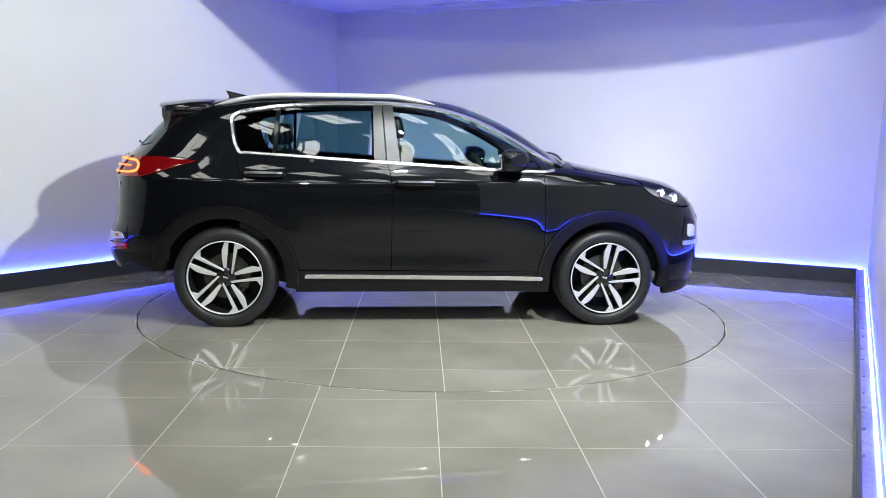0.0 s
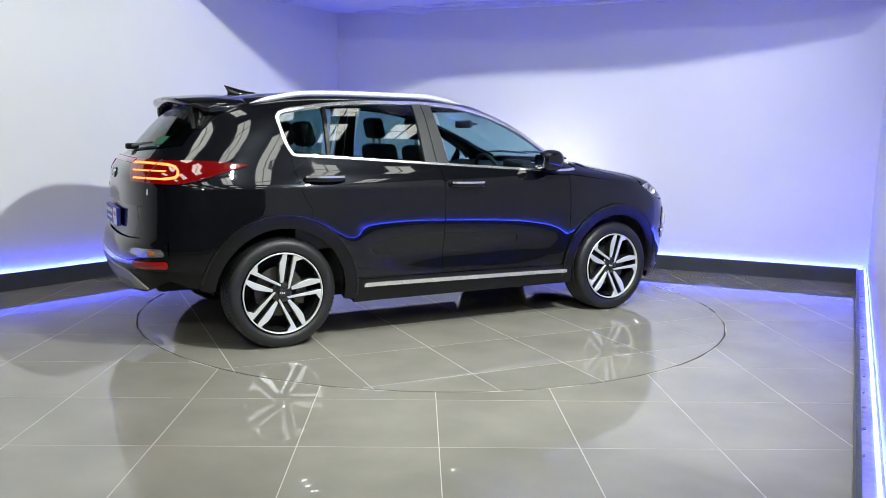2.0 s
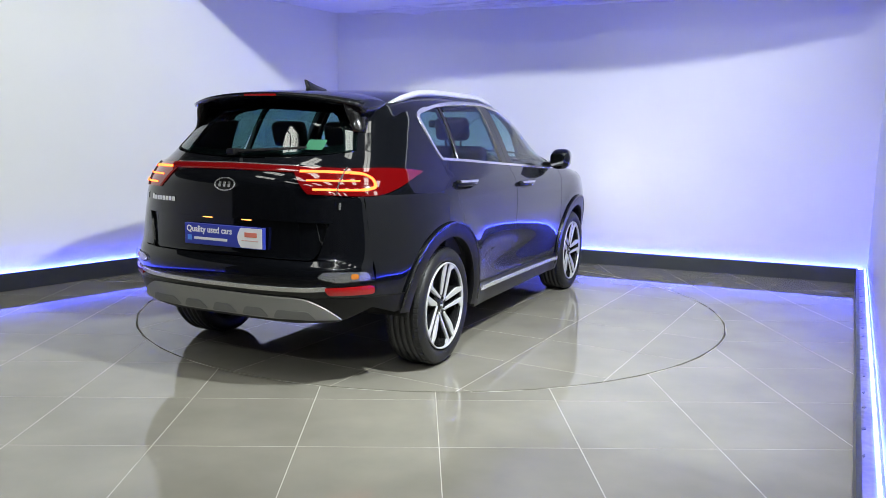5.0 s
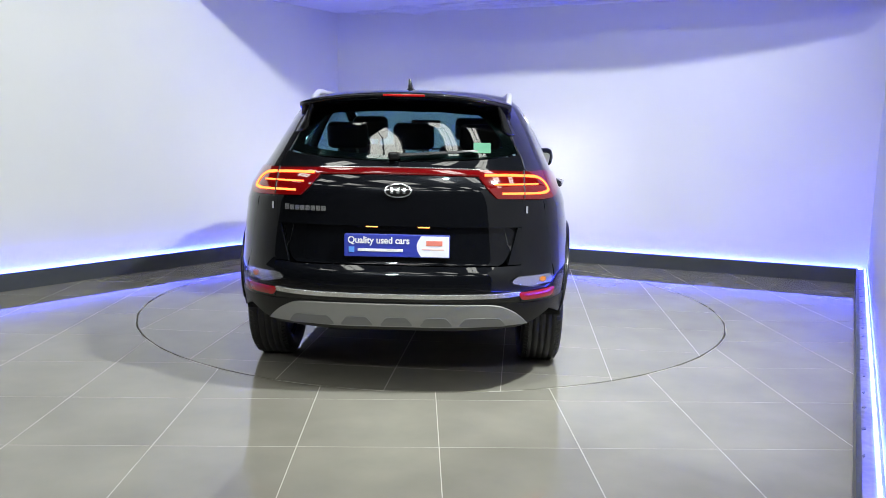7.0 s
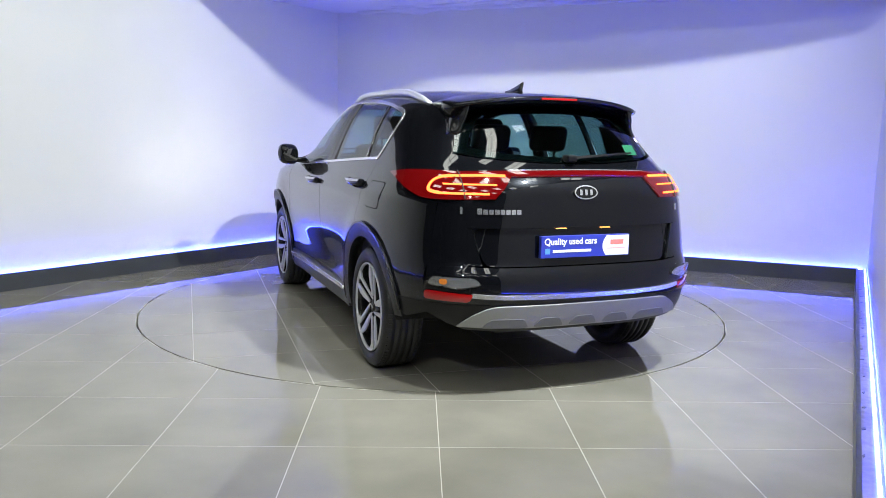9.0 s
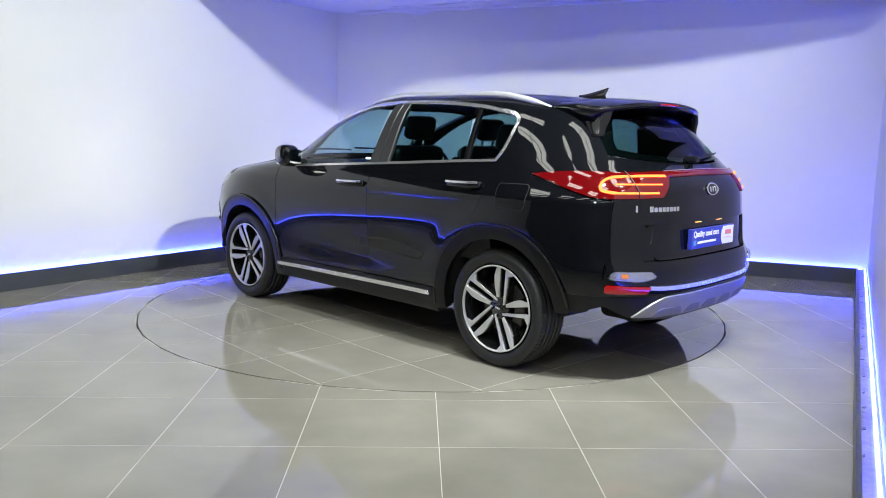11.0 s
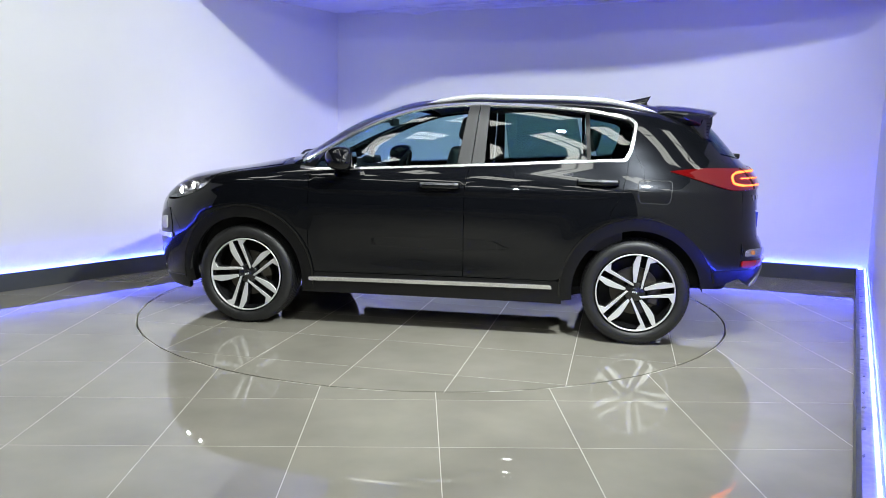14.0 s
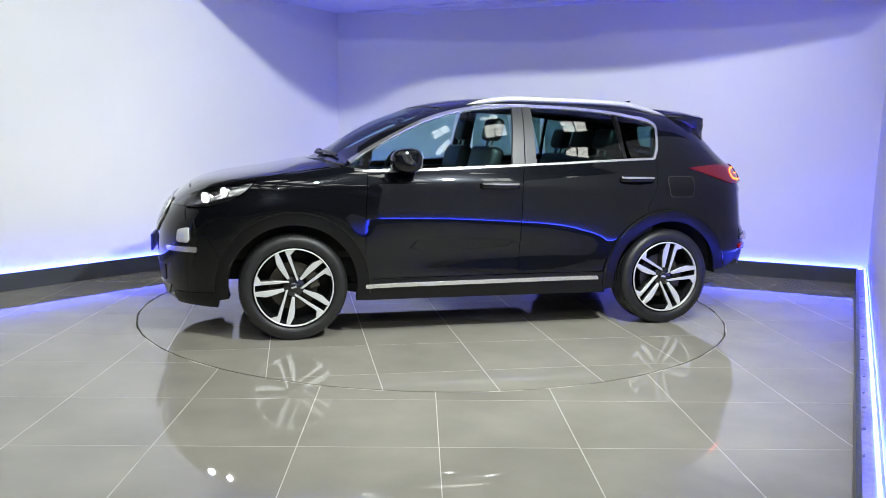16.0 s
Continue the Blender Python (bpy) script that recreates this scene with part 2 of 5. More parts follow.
def build_lights():
    slant = Matrix.Rotation(radians(32), 2)
    for v in (3.2, 1.2, -0.8, -3.2, -6.0):
        for u in (-4.2, -2.8, -1.4, 0.0, 1.4, 2.8, 4.2):
            at = slant @ Vector((u, v)) + Vector((-0.1, -4.2))
            if at.y > -1.4 or at.y < -12 or at.x < -7:
                continue
            hub = new("ceiling_light")
            hub.location = (at.x, at.y, LIGHT_Z)
            hub.rotation_euler = (0, 0, radians(32))
            tagged(hub, "white rectangular hall ceiling light in a metal frame", "ceiling light", group="hall ceiling lights")
            bm = bmesh.new()
            box(bm, -0.27, 0.27, -0.60, 0.60, 0.01, 0.08, 0.01)
            part("frame", bm, M_KERB_TOP, hub)
            for k in (-1, 1):
                bm = bmesh.new()
                box(bm, 0.12 * k - 0.11, 0.12 * k + 0.11, -0.56, 0.56, -0.004, 0.008)
                part("diffuser", bm, M_PANEL, hub, "glowing white diffuser")
            bm = bmesh.new()
            box(bm, -0.24, 0.24, -0.012, 0.012, -0.03, -0.005)
            part("louvre", bm, M_KERB, hub)
            bm = bmesh.new()
            box(bm, -0.011, 0.011, -0.57, 0.57, -0.03, -0.005)
            part("louvre", bm, M_KERB, hub)
            for x1 in (-0.2, 0.2):
                bm = bmesh.new()
                box(bm, x1 - 0.01, x1 + 0.01, -0.01, 0.01, 0.07, 1.42)
                part("hanger", bm, M_KERB, hub)


# ---- floor ----
def grid_to_plan(u, v):
    a = radians(TILE_TURN)
    return Vector((TILE_X + math.cos(a) * u - math.sin(a) * v, TILE_Y + math.sin(a) * u + math.cos(a) * v))


def in_room(p):
    for i in range(3):
        a, b = CHAIN[i], CHAIN[i + 1]
        n = side_of(a, b, 1)
        if p.y > -5.0 and (p - a).dot(n) < -0.9:
            return False
    return True


RIM = [Vector((math.cos(k * math.pi / 90), math.sin(k * math.pi / 90))) for k in range(180)]


def tile_cells(du=0.0, dv=0.0):
    g = 0.0017
    for i in range(-9, 13):
        for j in range(-9, 13):
            cell = [grid_to_plan((i + du + a) * TILE + sa * g, (j + dv + b) * TILE + sb * g)
                    for a, b, sa, sb in ((0, 0, 1, 1), (1, 0, -1, 1), (1, 1, -1, -1), (0, 1, 1, -1))]
            yield cell, (cell[0] + cell[2]) / 2


def slab(loops, z0, z1, keep):
    """A thin slab from plan loops; keep() chooses triangles by their middle."""
    verts, edges = [], []
    for lp in loops:
        n0 = len(verts)
        verts += lp
        edges += [(n0 + k, n0 + (k + 1) % len(lp)) for k in range(len(lp))]
    vs, es, fs = geometry.delaunay_2d_cdt(verts, edges, [], 0, 1e-6)[:3]
    tris = [f for f in fs if keep(sum((vs[k] for k in f), Vector((0, 0))) / 3)]
    if not tris:
        return None
    bm = bmesh.new()
    top = {}
    for f in tris:
        for k in f:
            if k not in top:
                top[k] = bm.verts.new((vs[k].x, vs[k].y, z1))
    for f in tris:
        bm.faces.new([top[k] for k in f])
    bmesh.ops.dissolve_limit(bm, angle_limit=0.01, verts=bm.verts, edges=bm.edges)
    rim = [e for e in bm.edges if e.is_boundary]
    ex = bmesh.ops.extrude_edge_only(bm, edges=rim)
    for v in ex["geom"]:
        if isinstance(v, bmesh.types.BMVert):
            v.co.z = z0
    return bm


def clip_inside(cell, r):
    """A plan polygon cut to the disc of radius r."""
    poly = cell
    n = len(RIM)
    for k in range(n):
        a, b = RIM[k] * r, RIM[(k + 1) % n] * r
        d = b - a
        out = []
        for q in range(len(poly)):
            p0, p1 = poly[q], poly[(q + 1) % len(poly)]
            s0, s1 = d.x * (p0.y - a.y) - d.y * (p0.x - a.x), d.x * (p1.y - a.y) - d.y * (p1.x - a.x)
            if s0 >= 0:
                out.append(p0)
            if (s0 < 0) != (s1 < 0):
                out.append(p0 + (p1 - p0) * (s0 / (s0 - s1)))
        poly = out
        if len(poly) < 3:
            return None
    return poly


def build_floor():
    floor = new("floor")
    tagged(floor, "polished grey porcelain tile floor with pale joints", "floor", kind="structure")
    far = offset_chain(CHAIN, 0.0)
    outline = [Vector((LEFT_END.x, -8.1)), far[0], far[1], far[2], far[3], Vector((RIGHT_END.x, -8.1))]
    bm = slab([outline, [p * (DISC_R + 0.008) for p in RIM]], -0.1, -0.0004,
              lambda c: c.length > DISC_R and in_room(c) and (c.y > -4.5 or c.x < RIGHT_END.x))
    part("grout_bed", bm, M_GROUT, floor, "pale grout between the tiles")
    bm = prism([(-10.98, -14.98), (8.98, -14.98), (8.98, -4.6), (RIGHT_END.x + 0.005, -4.6), (RIGHT_END.x + 0.005, -8.11), (-10.98, -8.11)], -0.1, -0.001)
    tagged(mesh_object("hall_floor", bm, M_CONCRETE), "grey polished concrete floor of the hall", "floor", kind="structure")
    table = new("turntable")
    tagged(table, "round tiled car turntable set flush in the floor", "turntable")
    part("turntable_bed", prism([p * (DISC_R - 0.008) for p in RIM], -0.1, -0.0004), M_GROUT, table, "pale grout between the tiles")
    bm = prism([p * (DISC_R + 0.0075) for p in RIM], -0.118, -0.11)
    tagged(mesh_object("turntable_pit", bm, M_GAP), "black pit under the turntable", "pit", kind="structure")
    lim = DISC_R
    for cell, mid in tile_cells():
        if not in_room(mid) or mid.y < -7.7  or (mid.y < -4.3 and mid.x > RIGHT_END.x - 0.1):
            continue
        near = min(p.length for p in cell)
        farr = max(p.length for p in cell)
        if farr > lim + 0.005:
            if near > lim + 0.45:
                part("tile", prism(cell, -0.01, 0.0), M_TILE, floor)
            else:
                bm = slab([cell, [p * (lim + 0.007) for p in RIM]], -0.01, 0.0,
                          lambda c: c.length > lim + 0.0065 and geometry.intersect_point_tri_2d(c, cell[0], cell[1], cell[2]) != 0
                          or c.length > lim + 0.0065 and geometry.intersect_point_tri_2d(c, cell[0], cell[2], cell[3]) != 0)
                if bm:
                    part("tile", bm, M_TILE, floor)
    for cell, mid in tile_cells(0.08, -0.14):
        if min(p.length for p in cell) < lim:
            poly = clip_inside(cell, lim - 0.007)
            if poly:
                part("tile", prism(poly, -0.01, 0.0), M_TILE, table)
    return table


# ---- the car's body surface ----
def spline(*knots):
    """A smooth curve through knots (x, y), with limited slopes."""
    xs, ys = np.array([k[0] for k in knots], float), np.array([k[1] for k in knots], float)
    h, d = np.diff(xs), np.diff(ys) / np.diff(xs)
    m = np.zeros(len(xs))
    m[0], m[-1] = d[0], d[-1]
    for i in range(1, len(xs) - 1):
        if d[i - 1] * d[i] > 0:
            w1, w2 = 2 * h[i] + h[i - 1], h[i] + 2 * h[i - 1]
            m[i] = (w1 + w2) / (w1 / d[i - 1] + w2 / d[i])

    def at(q):
        q = np.clip(np.asarray(q, float), xs[0], xs[-1])
        i = np.clip(np.searchsorted(xs, q) - 1, 0, len(xs) - 2)
        t = (q - xs[i]) / h[i]
        return ((2 * t**3 - 3 * t**2 + 1) * ys[i] + (t**3 - 2 * t**2 + t) * h[i] * m[i]
                + (-2 * t**3 + 3 * t**2) * ys[i + 1] + (t**3 - t**2) * h[i] * m[i + 1])
    return at


XC = -0.5
width_at = spline((0.15, 0.83), (0.3, 0.875), (0.42, 0.893), (0.55, 0.905), (0.7, 0.918), (0.85, 0.922), (0.97, 0.915), (1.05, 0.9),
                  (1.12, 0.868), (1.2, 0.832), (1.35, 0.768), (1.45, 0.718), (1.52, 0.672), (1.57, 0.62), (1.60, 0.53), (1.622, 0.36),
                  (1.634, 0.18), (1.638, 0.02))
front_at = spline((0.15, 2.08), (0.25, 2.17), (0.4, 2.21), (0.55, 2.225), (0.7, 2.215), (0.8, 2.18), (0.88, 2.13), (0.96, 2.04), (1.02, 1.93),
                  (1.07, 1.70), (1.1, 1.50), (1.14, 1.30), (1.165, 1.15), (1.2, 1.075), (1.28, 0.945), (1.37, 0.805), (1.44, 0.675),
                  (1.51, 0.505), (1.56, 0.36), (1.6, 0.15), (1.625, -0.12), (1.638, -0.42))
rear_at = spline((0.15, -1.9), (0.28, -2.08), (0.36, -2.165), (0.45, -2.21), (0.56, -2.235), (0.64, -2.23), (0.72, -2.195), (0.9, -2.185),
                 (1.05, -2.18), (1.13, -2.145), (1.2, -2.07), (1.3, -1.985), (1.42, -1.88), (1.5, -1.78), (1.55, -1.62), (1.59, -1.38),
                 (1.62, -1.0), (1.638, -0.55))
nf_at = spline((0.15, 9), (0.7, 10), (0.9, 12), (1.05, 12), (1.14, 8), (1.22, 5.6), (1.5, 4.6), (1.64, 3))
nr_at = spline((0.15, 7.5), (0.9, 8), (1.1, 7.5), (1.3, 6), (1.5, 5), (1.64, 3.5))
m_at = spline((0.15, 3.2), (1.1, 3.0), (1.4, 2.8), (1.64, 2.3))


def width_xz(x, z):
    """Half-width at the middle of a slice, with the doors' hollow and the shoulders."""
    w = width_at(z)
    low = np.exp(-((z - 0.55) / 0.15) ** 2) * np.exp(-(x / 0.72) ** 4) * 0.019
    high = np.exp(-((z - 1.0) / 0.04) ** 2) * 0.009
    rear = np.exp(-((x + 1.45) / 0.45) ** 2) * np.exp(-((z - 0.9) / 0.16) ** 2) * 0.012
    fr = np.exp(-((x - 1.4) / 0.45) ** 2) * np.exp(-((z - 0.88) / 0.14) ** 2) * 0.012
    t = np.clip((-x - 0.5) / 1.5, 0, 1.2)
    u = np.clip((z - 0.55) / 0.55, 0, 1)
    slim = 0.055 * t * t * u * u * (3 - 2 * u) + 0.028 * t * t * np.clip((z - 1.2) / 0.3, 0, 1)
    t = np.clip((x - 1.2) / 0.9, 0, 1.1)
    nose = 0.05 * t * t * np.clip((z - 0.6) / 0.4, 0, 1) ** 2
    lift = 0.0
    for cx in (-1.335, 1.335):
        r = np.sqrt((x - cx) ** 2 + (z - 0.348) ** 2)
        lift = lift + 0.009 * np.exp(-((r - 0.50) / 0.09) ** 2)
    return w - low + high + rear + fr + lift - slim - nose - 0.03 * t * t


def field(x, y, z):
    """Below 1 inside the body."""
    s = x - XC
    a = np.where(s > 0, front_at(z) - XC, XC - rear_at(z))
    n = np.where(s > 0, nf_at(z), nr_at(z))
    return (np.abs(s) / a) ** n + (np.abs(y) / width_xz(x, z)) ** m_at(z)


def y_at(x, z):
    s = x - XC
    a = np.where(s > 0, front_at(z) - XC, XC - rear_at(z))
    n = np.where(s > 0, nf_at(z), nr_at(z))
    q = np.clip(1 - (np.abs(s) / a) ** n, 1e-5, 1)
    return width_xz(x, z) * q ** (1 / m_at(z))


def x_end(y, z, front):
    y, z = np.asarray(y, float), np.asarray(z, float)
    x = np.full(np.broadcast(y, z).shape, 2.1 if front else -2.1)
    for _ in range(12):
        q = np.clip(1 - (np.abs(y) / width_xz(x, z)) ** m_at(z), 1e-4, 1)
        new_x = XC + (front_at(z) - XC) * q ** (1 / nf_at(z)) if front else XC - (XC - rear_at(z)) * q ** (1 / nr_at(z))
        x = 0.4 * x + 0.6 * new_x
    return x


def z_top(x, y):
    lo, hi = np.full(np.shape(x), 0.6), np.full(np.shape(x), 1.6379)
    for _ in range(40):
        mid = (lo + hi) / 2
        inside = field(x, y, mid) < 1
        lo, hi = np.where(inside, mid, lo), np.where(inside, hi, mid)
    return lo


def normal_at(p):
    e = 2e-3
    g = np.stack([field(p[:, 0] + e, p[:, 1], p[:, 2]) - field(p[:, 0] - e, p[:, 1], p[:, 2]),
                  field(p[:, 0], p[:, 1] + e, p[:, 2]) - field(p[:, 0], p[:, 1] - e, p[:, 2]),
                  field(p[:, 0], p[:, 1], p[:, 2] + e) - field(p[:, 0], p[:, 1], p[:, 2] - e)], 1)
    return g / np.maximum(np.linalg.norm(g, axis=1, keepdims=True), 1e-9)


def on_side(uv):
    return np.stack([uv[:, 0], y_at(uv[:, 0], uv[:, 1]), uv[:, 1]], 1)


def on_rear(uv):
    return np.stack([x_end(uv[:, 0], uv[:, 1], False), uv[:, 0], uv[:, 1]], 1)


def on_front(uv):
    return np.stack([x_end(uv[:, 0], uv[:, 1], True), uv[:, 0], uv[:, 1]], 1)


def on_top(uv):
    return np.stack([uv[:, 0], uv[:, 1], z_top(uv[:, 0], uv[:, 1])], 1)


def arc(pts, n=8):
    """Catmull-Rom through points."""
    P = [Vector(p) for p in pts]
    out = []
    for i in range(len(P) - 1):
        a, b, c, d = P[max(i - 1, 0)], P[i], P[i + 1], P[min(i + 2, len(P) - 1)]
        for k in range(n):
            t = k / n
            out.append(0.5 * (2 * b + (c - a) * t + (2 * a - 5 * b + 4 * c - d) * t * t + (3 * b - a - 3 * c + d) * t**3))
    return out + [P[-1]]


def ring(cx, cz, r, a0, a1, n=24):
    return [Vector((cx + r * math.cos(radians(a0 + (a1 - a0) * k / n)), cz + r * math.sin(radians(a0 + (a1 - a0) * k / n)))) for k in range(n + 1)]


def rounded(pts, r, n=5):
    """A polygon with rounded corners."""
    P = [Vector(p) for p in pts]
    out = []
    for i, p in enumerate(P):
        a, b = P[i - 1] - p, P[(i + 1) % len(P)] - p
        q = min(r, a.length * 0.45, b.length * 0.45)
        s, e = p + a.normalized() * q, p + b.normalized() * q
        for k in range(n + 1):
            t = k / n
            out.append((1 - t) ** 2 * s + 2 * t * (1 - t) * p + t * t * e)
    return out


def clean(loop, step):
    """A closed loop resampled so that no edge is longer than step, without repeats."""
    out = []
    for i, p in enumerate(loop):
        q = loop[(i + 1) % len(loop)]
        d = (q - p).length
        if d < 1e-4:
            continue
        k = max(1, math.ceil(d / step))
        out += [p + (q - p) * (j / k) for j in range(k)]
    return out


def panel(name, loop, where, mat, parent, side=1, off=0.0, depth=0.012, step=0.045, label="", holes=(), crown=0.0, shape=None):
    """A body panel: a loop drawn in a flat view and laid on the body surface, with its edges turned in.
    off: how far it stands proud; crown: extra height in its middle; shape(uv): extra height by place."""
    loops = [clean([Vector(p) for p in lp], step * 0.6) for lp in (loop, *holes)]
    pts = np.array([tuple(p) for p in loops[0]])
    lo, hi = pts.min(0), pts.max(0)
    verts, edges = [], []
    for lp in loops:
        n0 = len(verts)
        verts += lp
        edges += [(n0 + k, n0 + (k + 1) % len(lp)) for k in range(len(lp))]
    rim_pts = np.array([tuple(v) for v in verts])
    gx, gz = np.meshgrid(np.arange(lo[0] + step / 2, hi[0], step), np.arange(lo[1] + step / 2, hi[1], step))
    gx = gx + (np.arange(gx.shape[0])[:, None] % 2) * step * 0.5
    cand = np.stack([gx.ravel(), gz.ravel()], 1)
    if len(cand):
        d = np.sqrt(((cand[:, None, :] - rim_pts[None]) ** 2).sum(2)).min(1)
        cand = cand[d > step * 0.35]
    verts = verts + [Vector(c) for c in cand]
    out = geometry.delaunay_2d_cdt(verts, edges, [], 0, 1e-6)
    vs, fs = out[0], out[2]
    flat = np.array([tuple(v) for v in vs])

    def inside(poly, q):
        P = np.array([tuple(p) for p in poly])
        x, y = q[:, 0:1], q[:, 1:2]
        a, b = P, np.roll(P, -1, 0)
        c = ((a[:, 1] > y) != (b[:, 1] > y)) & (x < (b[:, 0] - a[:, 0]) * (y - a[:, 1]) / (b[:, 1] - a[:, 1] + 1e-12) + a[:, 0])
        return c.sum(1) % 2 == 1

    mids = np.array([flat[list(f)].mean(0) for f in fs])
    ok = inside(loops[0], mids)
    for h in loops[1:]:
        ok &= ~inside(h, mids)
    tris = [f for f, k in zip(fs, ok) if k]
    p3 = where(flat)
    nm = normal_at(p3)
    lift = np.full(len(flat), off)
    if crown:
        d = np.sqrt(((flat[:, None, :] - rim_pts[None]) ** 2).sum(2)).min(1)
        lift = lift + crown * np.clip(d / max(d.max(), 1e-6), 0, 1) ** 0.5
    if shape is not None:
        lift = lift + shape(flat)
    p3 = p3 + nm * lift[:, None]
    if crown or shape is not None:
        acc = np.zeros_like(p3)
        for f in tris:
            a, b, c = p3[f[0]], p3[f[1]], p3[f[2]]
            q = np.cross(b - a, c - a)
            if q @ nm[f[0]] < 0:
                q = -q
            for k in f:
                acc[k] += q
        ln = np.linalg.norm(acc, axis=1, keepdims=True)
        nm = np.where(ln > 1e-12, acc / np.maximum(ln, 1e-12), nm)
    coords, normals, faces = [tuple(c) for c in p3], [tuple(c) for c in nm], []
    count = {}
    for f in tris:
        a, b, c = (p3[k] for k in f[:3])
        q = np.cross(b - a, c - a)
        f = tuple(f) if q @ nm[f[0]] > 0 else tuple(f[::-1])
        faces.append(f)
        for k in range(len(f)):
            e = (f[k], f[(k + 1) % len(f)])
            count[e] = True
    for (a, b) in list(count):
        if (b, a) not in count:
            t = p3[b] - p3[a]
            o = np.cross(t, nm[a])
            o = o / max(np.linalg.norm(o), 1e-9)
            n0 = len(coords)
            ia, ib = p3[a] - nm[a] * depth, p3[b] - nm[b] * depth
            coords += [tuple(p3[a]), tuple(p3[b]), tuple(ib), tuple(ia)]
            s = 0.35
            normals += [tuple(o * (1 - s) + nm[a] * s), tuple(o * (1 - s) + nm[b] * s), tuple(o), tuple(o)]
            faces.append((n0 + 1, n0, n0 + 3, n0 + 2))
    if side < 0:
        coords = [(c[0], -c[1], c[2]) for c in coords]
        normals = [(c[0], -c[1], c[2]) for c in normals]
        faces = [f[::-1] for f in faces]
    used = sorted({k for f in faces for k in f})
    index = {k: i for i, k in enumerate(used)}
    me = bpy.data.meshes.new(name)
    me.from_pydata([coords[k] for k in used], [], [tuple(index[k] for k in f) for f in faces])
    me.shade_smooth()
    me.normals_split_custom_set_from_vertices([normals[k] for k in used])
    me.materials.append(mat)
    ob = new(name, me)
    ob.parent = parent
    if label:
        ob["label"] = label
    return ob


# ---- car materials ----
M_PAINT = material("black_car_paint", (0.004, 0.0045, 0.006), 0.25, metal=0.3, coat=1.0, spec=0.03)
M_CLAD = material("black_plastic", (0.004, 0.004, 0.0045), 0.34, spec=0.3, vary=0.1, scale=40, bump=0.0002, bump_scale=400)
M_GLOSS = material("gloss_black_plastic", (0.006, 0.006, 0.006), 0.12)
M_CHROME = material("satin_chrome", (0.82, 0.82, 0.82), 0.2, metal=0.9)
M_RAIL = material("satin_aluminium", (0.82, 0.82, 0.81), 0.35, metal=0.7)
M_SILVER = material("silver_skid_paint", (0.26, 0.26, 0.25), 0.4, metal=0.3, vary=0.06, scale=6)
M_GLASS = glass("window_glass", (0.56, 0.76, 0.77))
M_TINT = glass("privacy_glass", (0.26, 0.42, 0.42))
M_RUBBER = material("tyre_rubber", (0.010, 0.010, 0.010), 0.5, vary=0.2, scale=30, bump=0.0003, bump_scale=150)
M_ALLOY = material("machined_alloy", (0.62, 0.62, 0.61), 0.38, metal=0.35)
M_POCKET = material("gloss_black_alloy", (0.012, 0.012, 0.013), 0.18, coat=0.6)
M_DISC = material("brake_steel", (0.13, 0.12, 0.10), 0.45, metal=0.9)
M_CABIN = material("black_cabin_trim", (0.016, 0.016, 0.017), 0.6, vary=0.15, scale=30)
M_LEATHER = material("black_leather", (0.011, 0.011, 0.011), 0.42, bump=0.0008, bump_scale=90)
M_RED = material("red_lens", (0.06, 0.001, 0.0015), 0.06, coat=1.0, emit=(1.0, 0.006, 0.008), power=0.10)
M_RED_GLOW = glow("tail_light_tube", (1.0, 0.13, 0.03), 6.0)
M_RED_DEEP = material("red_reflector", (0.30, 0.003, 0.004), 0.1, coat=1.0)
M_LAMP = material("lamp_chrome", (0.8, 0.8, 0.8), 0.1, metal=1.0)
M_CLEAR = glass("clear_lens", (0.93, 0.94, 0.95))
M_HEAD = glow("headlamp_led", (0.95, 0.97, 1.0), 560.0)
M_BLUE = material("blue_plate", (0.03, 0.045, 0.33), 0.35)
M_WHITE = material("white_plate", (0.8, 0.8, 0.8), 0.4)
M_AMBER = material("amber_lens", (0.7, 0.22, 0.03), 0.1, coat=1.0)
M_DARK_RED = material("red_print", (0.72, 0.2, 0.14), 0.5)
M_WARM = glow("plate_lamp", (1.0, 0.42, 0.10), 2.5)
M_GREEN = material("green_sticker", (0.01, 0.11, 0.05), 0.5)


# ---- the car ----
AX = 1.335           # axles before and behind the middle
WELL = 0.412         # wheel opening radius
HUB_Z = 0.348
ARCH = 0.496         # outer radius of the arch cladding

ROOFLINE = [(0.96, 1.155), (0.82, 1.235), (0.66, 1.325), (0.46, 1.425), (0.27, 1.492), (0.08, 1.53), (-0.19, 1.552), (-0.35, 1.553),
            (-0.66, 1.545), (-0.97, 1.52), (-1.20, 1.48), (-1.30, 1.45)]
BELT = [(-1.235, 1.205), (-0.92, 1.19), (-0.54, 1.168), (-0.24, 1.152), (0.18, 1.13), (0.60, 1.11), (0.84, 1.105), (0.94, 1.115)]
GAP_B = [(-0.272, 1.56), (-0.235, 1.14), (-0.205, 1.02), (-0.2, 0.72), (-0.2, 0.42)]
GAP_R = [(-1.30, 1.45), (-1.285, 1.40), (-1.265, 1.25), (-1.25, 1.13), (-1.21, 0.97), (-1.15, 0.86)]
GAP_F = [(0.86, 1.09), (0.865, 0.99), (0.875, 0.77), (0.87, 0.42)]


